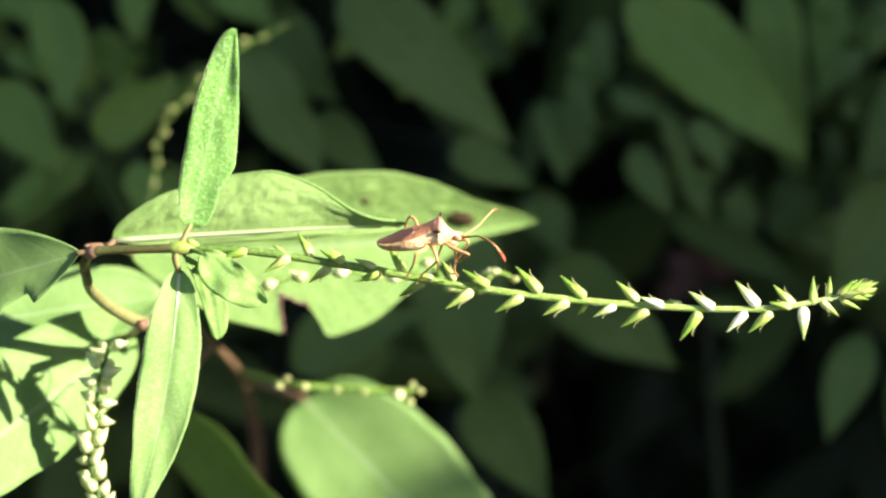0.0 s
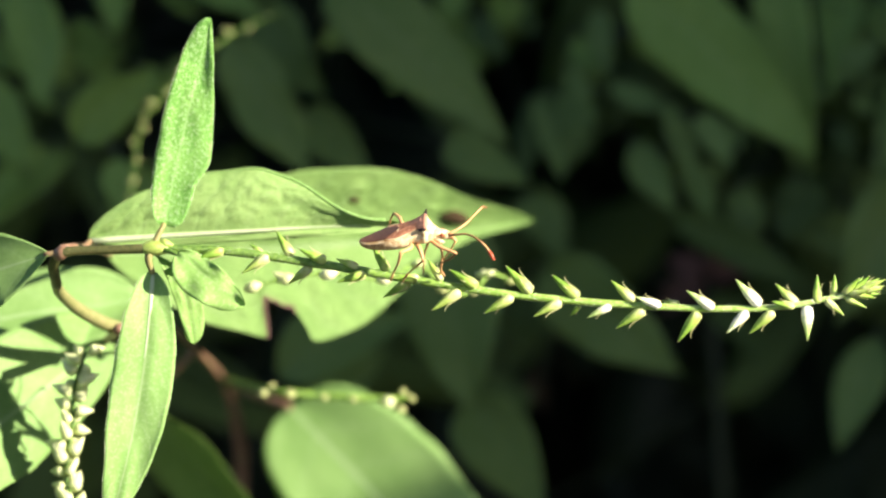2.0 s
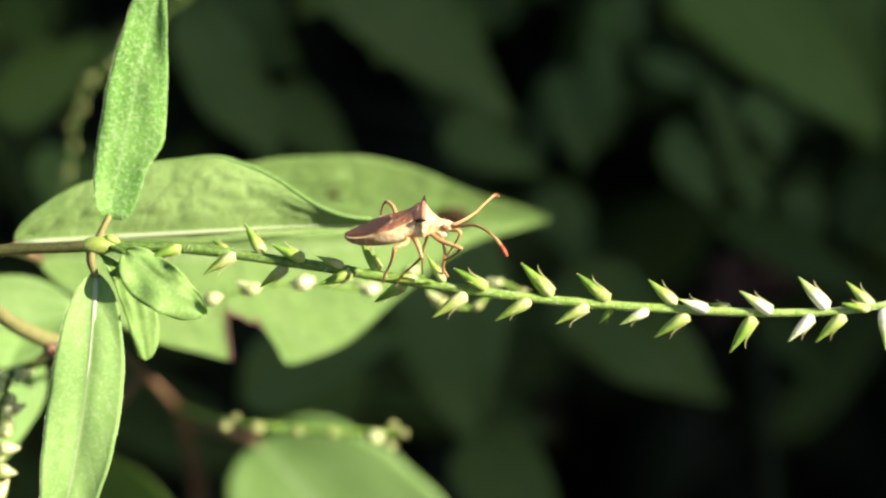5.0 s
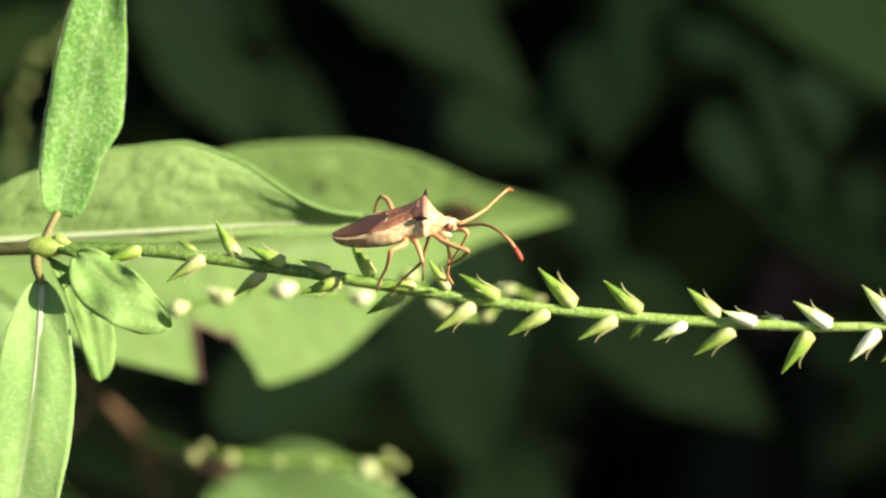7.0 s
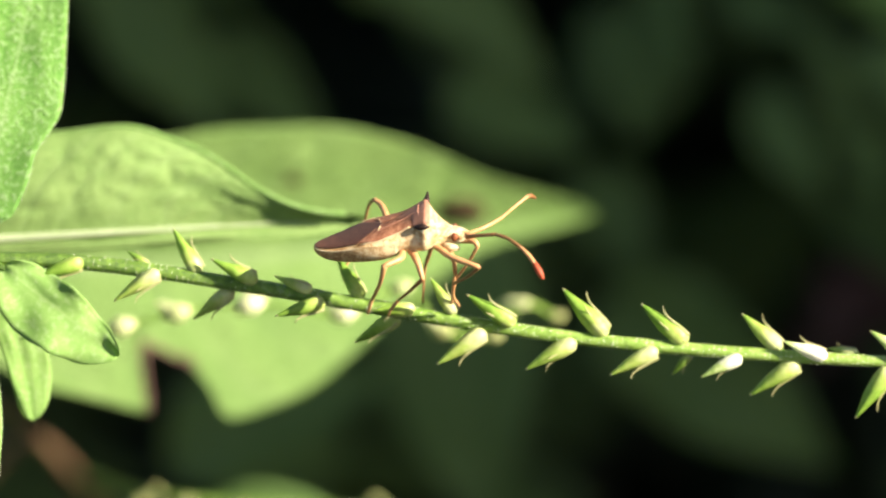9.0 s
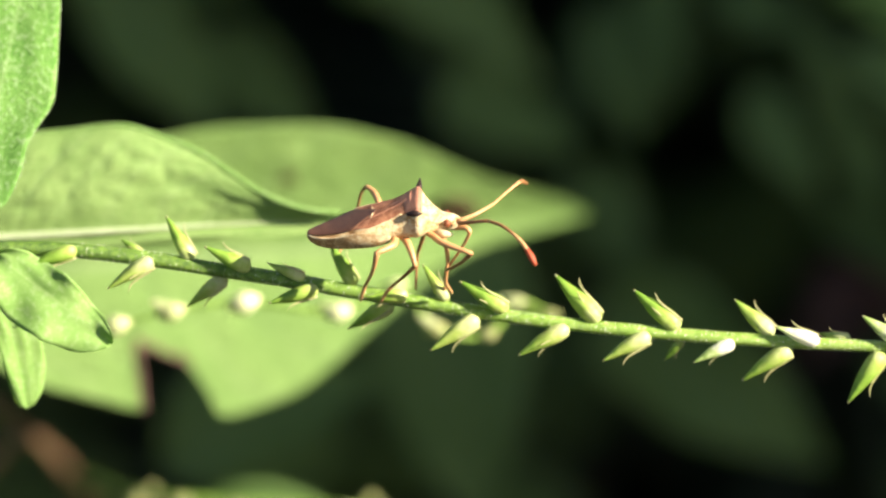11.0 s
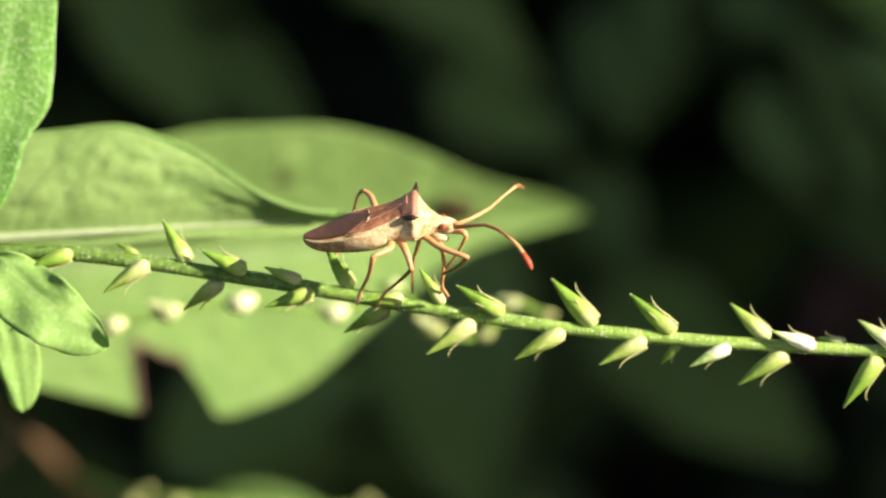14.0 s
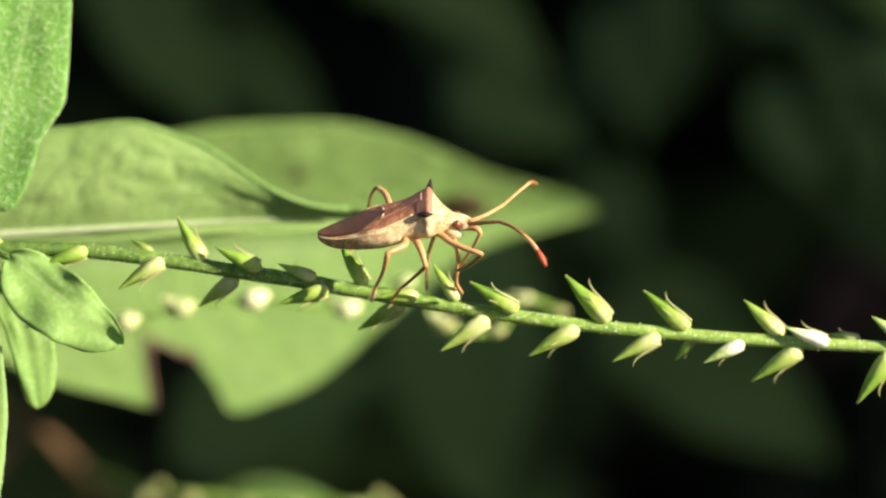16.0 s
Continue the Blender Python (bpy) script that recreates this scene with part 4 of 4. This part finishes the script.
def shaded_plants():
    shaded_plant([
        ((22.11, 122, 30.98), (44.32, 118, 9.58), 5.74, 10),
        ((39.38, 128, 34.61), (44.16, 124, 10.17), 3.74, 20),
        ((48.15, 140, 32.55), (46.44, 136, 16.68), 3.03, 30),
        ((55.77, 145, 29.7), (50.67, 141, 22.47), 2.88, 20)],
        (90, 330, -420), LEAF_SHADE_BRIGHT, "tall plant with large dim green leaves", 20)
    shaded_plant([
        ((18.57, 134, 27.83), (19.78, 130, 19.17), 1.72, 15),
        ((15.32, 130, 21.33), (17.97, 126, 13.4), 1.58, 30),
        ((16.21, 136, 14.88), (15.32, 132, 9.11), 2.01, -10),
        ((19.98, 128, 18.8), (27.87, 124, 15.55), 1.58, -20),
        ((26.07, 124, 16.99), (29.77, 120, 6.93), 1.58, -20),
        ((30.19, 118, 15.03), (34.46, 114, 8.56), 1.79, 0),
        ((28.81, 126, 9.45), (32.37, 122, 2.85), 1.8, 10),
        ((23.26, 136, 6.96), (28.27, 132, 10.19), 2.01, 15),
        ((15.1, 132, 19.7), (16.9, 128, 11.3), 1.6, 20),
        ((11.6, 134, 17.6), (14.4, 130, 7.1), 2.0, 10),
        ((22.9, 126, 12), (27.8, 122, 3.6), 2.3, -10)],
        (60, 330, -440), LEAF_SHADE_MID, "shaded plant with narrow drooping leaves", 40)
    shaded_plant([
        ((12.83, 138, 18.13), (9.21, 134, 6.96), 2.16, 15),
        ((4.55, 140, 27.14), (7.78, 136, 22.08), 1.87, 10),
        ((9.24, 142, 28.24), (11.39, 138, 24.62), 1.59, 0),
        ((49.94, 140, 23.54), (49.89, 136, 18.48), 1.58, 10),
        ((47.04, 138, 14.17), (48.58, 134, 9.84), 1.44, 0),
        ((43.76, 134, 7.68), (40.12, 130, 0.48), 2.88, 10),
        ((27.54, 130, 3.71), (43.68, 126, -5.27), 2.58, 20),
        ((31.93, 140, -6.37), (39.1, 136, -13.56), 2.16, 20)],
        (40, 350, -430), LEAF_SHADE_DIM, "shaded plant with small leaves in a dim shade tone", 45)
    shaded_plant([
        ((-13.0, 114, 31.5), (8.2, 110, 11.5), 5.4, -10),
        ((-22.05, 126, 28.85), (-13.42, 122, 17.34), 4.16, 20),
        ((-19.45, 106, -15.27), (-3, 102, -8.83), 4.72, -15),
        ((0.58, 120, 12.17), (10.61, 116, 7.14), 3.01, -15),
        ((-25.59, 118, 24.49), (-15.19, 114, 7.63), 4.16, 20),
        ((-16.32, 130, 15.58), (-7.68, 126, 7.3), 3.02, 10)],
        (20, 340, -430), LEAF_SHADE_MID, "tall plant with broad dim green leaves", 30)
    shaded_plant([
        ((-0.85, 116, 5.48), (3.44, 112, -19.58), 6.6, 10),
        ((12.06, 122, -2.75), (28.54, 118, -15.3), 5.17, 15),
        ((3.09, 120, -18.54), (12.76, 116, -32.86), 4.74, 15),
        ((10.29, 132, 5.87), (15.31, 128, -3.47), 2.87, 20),
        ((-16.32, 130, -19.29), (-6.24, 126, -12.1), 2.88, 10)],
        (20, 300, -450), LEAF_SHADE_MID, "shaded plant with broad leaves under the stalk", 50)
    shaded_plant([
        ((56.53, 120, 7.28), (46.81, 116, -9.56), 5.45, -15),
        ((51.54, 122, -11.01), (46.83, 118, -24.63), 3.16, 15),
        ((58.56, 138, 21.73), (51.31, 134, 7.32), 4.32, 10),
        ((59.89, 130, -12.1), (55.53, 126, -27.9), 3.59, 10)],
        (110, 330, -440), LEAF_SHADE_MID, "shaded plant with green leaves in a mid shade tone", 60)
    shaded_plant([
        ((-43.46, 112, 12.42), (-33.05, 108, 20.14), 3.44, 10),
        ((-50.02, 122, 30.98), (-46.75, 118, 15.53), 3.73, 20),
        ((-57.22, 124, 19.5), (-47.85, 120, 8.72), 4.02, 10),
        ((-38.59, 128, 32.46), (-38.41, 124, 24.17), 2.16, 0),
        ((-55.86, 130, 32.47), (-48.99, 126, 26.33), 2.3, 10),
        ((-29.59, 126, 32.44), (-21.32, 122, 26.67), 3.02, 10),
        ((-38.07, 108, 10.12), (-37.53, 104, 3.1), 1.99, 0),
        ((-45.77, 128, 10.9), (-54.35, 124, 1.55), 3.31, 20)],
        (-60, 300, -450), LEAF_SHADE_BRIGHT, "plant with mid-green leaves in half shade", 70)


def leafy_sprig(low, high, n, root, mat, label, seed):
    """A shaded plant whose many small hanging leaves fill the space between two corners."""
    r = random.Random(seed)
    leaves = []
    for k in range(n):
        base = Vector([r.uniform(a, b) for a, b in zip(low, high)])
        ln, a = r.uniform(3.5, 8.5), r.uniform(-1.1, 1.1)
        leaves.append((base, base + Vector((ln * math.sin(a), r.uniform(-3, 3), -ln * math.cos(a))), ln * r.uniform(0.18, 0.34), r.uniform(-25, 35)))
    return shaded_plant(leaves, root, mat, label, seed)


shaded_plants()
leafy_sprig((31.84, 128, 2.28), (58.67, 146, 32.59), 26, (115, 330, -430), LEAF_SHADE_MID, "shaded plant with many small hanging leaves", 110)
leafy_sprig((-10.57, 130, 21.69), (37.03, 146, 33.32), 20, (50, 340, -430), LEAF_SHADE_BRIGHT, "shaded plant with many small leaves in a bright shade tone", 150)
leafy_sprig((-57.89, 120, 7.28), (-26.44, 140, 33.27), 18, (-50, 320, -430), LEAF_SHADE_BRIGHT, "half-shaded plant with small leaves in a bright shade tone", 190)
withered = thing("withered_stem", at(0, 0, 0), "withered brown leaves on a dry stem in the shade", "plant")
part("stem", tube([(60, 340, -440, 1.4), (45, 220, -180, 1.0), (*(32, 150, -3.49), 0.6)], 6, 8), STEM_SHADE_DARK, withered)
for base, tip, w in (((32, 150, -3.49), (38.47, 146, 0.49), 2.34), ((32, 150, -3.49), (26.93, 148, -2.03), 1.98), ((32, 150, -3.49), (26.25, 154, -7.82), 1.8)):
    part("leaf", Blade(base, tip, w, w * 0.8, roll=20, cup=0.4, sag=1, wave=0.8, seed=90).mesh(14, 8), DEAD, withered, "withered curled leaf")


def leaf_mass(name, label, count, box, size, mat, seed, keep, category=""):
    """A thicket: many simple bent leaves in a box given along the stalk's axes."""
    r = random.Random(seed)
    verts, faces = [], []
    while count:
        c = Vector([r.uniform(a, b) for a, b in box])
        if not keep(c):
            continue
        count -= 1
        ln, wd = r.uniform(*size), r.uniform(0.28, 0.45)
        e = Euler((r.uniform(-0.9, 0.9), r.uniform(0, 6.28), r.uniform(-0.8, 0.8))).to_matrix()
        k0 = len(verts)
        for u in (0, 0.2, 0.45, 0.75, 1):
            w = ln * wd * (u ** 0.6) * (1 - u) ** 0.7 * 1.1
            for v in (-1, 0, 1):
                p = Vector((ln * (u - 0.5), 0.12 * ln * abs(v) * (1 - u) - 0.25 * ln * (u - 0.4) ** 2, v * w))
                verts.append(c + e @ p)
        for i in range(4):
            for j in range(2):
                a = k0 + i * 3 + j
                faces.append((a, a + 1, a + 4, a + 3))
    me = bpy.data.meshes.new(name)
    me.from_pydata([v * MM for v in verts], [], faces)
    me.materials.append(mat)
    ob = new(name, me)
    ob.matrix_world = at(0, 0, 0)
    return tagged(ob, label, category, kind="stuff")


def above_ground(c):
    return (at(*c).translation).z > 0.015


leaf_mass("undergrowth", "undergrowth with deep shade put into its near-black green", 6500, ((-180, 180), (190, 440), (-420, 120)), (18, 45), LEAF_SHADE_DEEP, 3, above_ground, "foliage")


def shade_leaf_dim(width):
    """A bent leaf one metre long, for scaling."""
    verts, faces = [], []
    for u in (0, 0.1, 0.25, 0.45, 0.65, 0.85, 1):
        w = width * (u ** 0.6) * (1 - u) ** 0.7 * 1.1
        for v in (-1, -0.5, 0, 0.5, 1):
            verts.append((u - 0.5, 0.12 * abs(v) * (1 - u) - 0.25 * (u - 0.4) ** 2, v * w))
    for i in range(6):
        for j in range(4):
            k = i * 5 + j
            faces.append((k, k + 1, k + 6, k + 5))
    me = bpy.data.meshes.new("leaf")
    me.from_pydata(verts, [], faces)
    me.materials.append(LEAF_SHADE_DIM)
    me.polygons.foreach_set("use_smooth", [True] * len(faces))
    return me


def low_plants(count, plants):
    """Low plants of the shade: leaves coloured dim for it, on thin twigs round a stem."""
    r = random.Random(8)
    shapes = [shade_leaf_dim(w) for w in (0.29, 0.33, 0.37, 0.42)]
    leaves = []
    while len(leaves) < count:
        c = Vector((r.uniform(-120, 130), r.uniform(150, 205), r.uniform(-80, 80)))
        if c.x > 2 and c.z < -9 or ((c.x + 8) / 13) ** 2 + ((c.z - 12) / 10) ** 2 < 1:
            continue
        leaves.append((c, r.uniform(13, 30), r.choice(shapes), Euler((r.uniform(-0.9, 0.9), r.uniform(0, 6.28), r.uniform(-0.8, 0.8))).to_matrix().to_4x4()))
    hearts = [Vector((-115 + 230 * (k % 7) / 6, 185 + 12 * (k % 3), 45 if k < 7 else -35)) for k in range(plants)]
    hearts = [h for h in hearts if not (h.x > 2 and h.z < 0)]
    nearest = [min(range(len(hearts)), key=lambda k: (hearts[k] - c).length) for c, *_ in leaves]
    for k, heart in enumerate(hearts):
        mine = [leaf for leaf, n in zip(leaves, nearest) if n == k]
        ob = thing("low_plant", at(0, 0, 0), "low plant with green leaves coloured dim for the shade", "plant", "low plants")
        foot = heart + HOME.inverted().to_3x3() @ Vector((0, 0, -1)) * (at(*heart).translation.z / MM + 4)
        part("stem", tube([(*foot, 1.8), (*foot.lerp(heart, 0.5), 1.3), (*heart, 0.7)], 4, 6), STEM_SHADE_DARK, ob)
        for c, ln, shape, turn in mine:
            leaf = new("leaf", shape)
            leaf.parent = ob
            leaf.matrix_local = Matrix.Translation(c * MM) @ turn @ Matrix.Scale(ln * MM, 4)
            end = c + turn.to_3x3() @ Vector((-0.5, -0.04, 0)) * ln
            part("twig", tube([(*heart, 0.35), (*(heart.lerp(end, 0.5) + Vector((0, 6, -3))), 0.3), (*end, 0.25)], 2, 4), STEM_SHADE_DARK, ob)


low_plants(300, 14)
# an unseen bush, added on the sunny side to keep the sun off all but the stalk and the leaves round it
SUN_LOCAL = Vector((0.815, -0.47, 0.335))


def shades(c):
    """True where a leaf throws its shade behind the sunlit leaves."""
    k = c.x / SUN_LOCAL.x
    return c.y - k * SUN_LOCAL.y > 100


bush = thing("bush", at(0, 0, 0), "unseen leafy bush added to keep the sun off the undergrowth", "bush")


def bush_shape(c):
    """Inside an uneven rounded crown, off the ground, and on the side that shades the undergrowth."""
    d = Vector(((c.x - 440) / 260, (c.y - 60) / 420, (c.z - 100) / 370))
    return d.length < 1 + 0.15 * noise.noise(c * 0.008) and shades(c) and above_ground(c)


crown = leaf_mass("crown", "", 9500, ((180, 700), (-360, 480), (-270, 470)), (35, 75), LEAF_SHADE_DEEP, 4, bush_shape)
crown.parent, crown.matrix_world = bush, at(0, 0, 0)
down = HOME.inverted().to_3x3() @ Vector((0, 0, -1))
for x, y, z, lean in ((420, 60, 120, 0.1), (360, 150, 60, -0.1), (480, 120, 160, 0.15), (450, 0, 100, -0.05), (520, 200, 80, 0.05)):
    top = Vector((x, y, z))
    foot = top + down * (at(x, y, z).translation.z / MM + 5)
    part("stem", tube([(*foot, 6), (*(foot.lerp(top, 0.5) + Vector((60 * lean, 0, 0))), 4.5), (*top, 2)], 6, 8), STEM_BROWN, bush)


def motions():
    about = Matrix.Translation(Vector((0.63, 0, -1.41)) * MM)
    for ob, home in ((stalk, (0, 0, 0)), (bug, BUG_AT)):
        seat = about.inverted() @ Matrix.Translation(Vector(home) * MM)
        walk(ob, [(t, at(x, 0, z) @ about @ pose(0, 0, 0, 0, turn, 0) @ seat) for t, x, z, turn in SWAY_ROWS])
    socket = Matrix.Translation((Vector((1.65, -5.2, 1.87)) - Vector(BUG_AT)) * MM)
    walk(antenna, [(t, socket @ pose(0, 0, 0, 0, turn, 0) @ socket.inverted()) for t, turn in FEELER_ROWS])


cam.data.dof.focus_object = bug
motions()
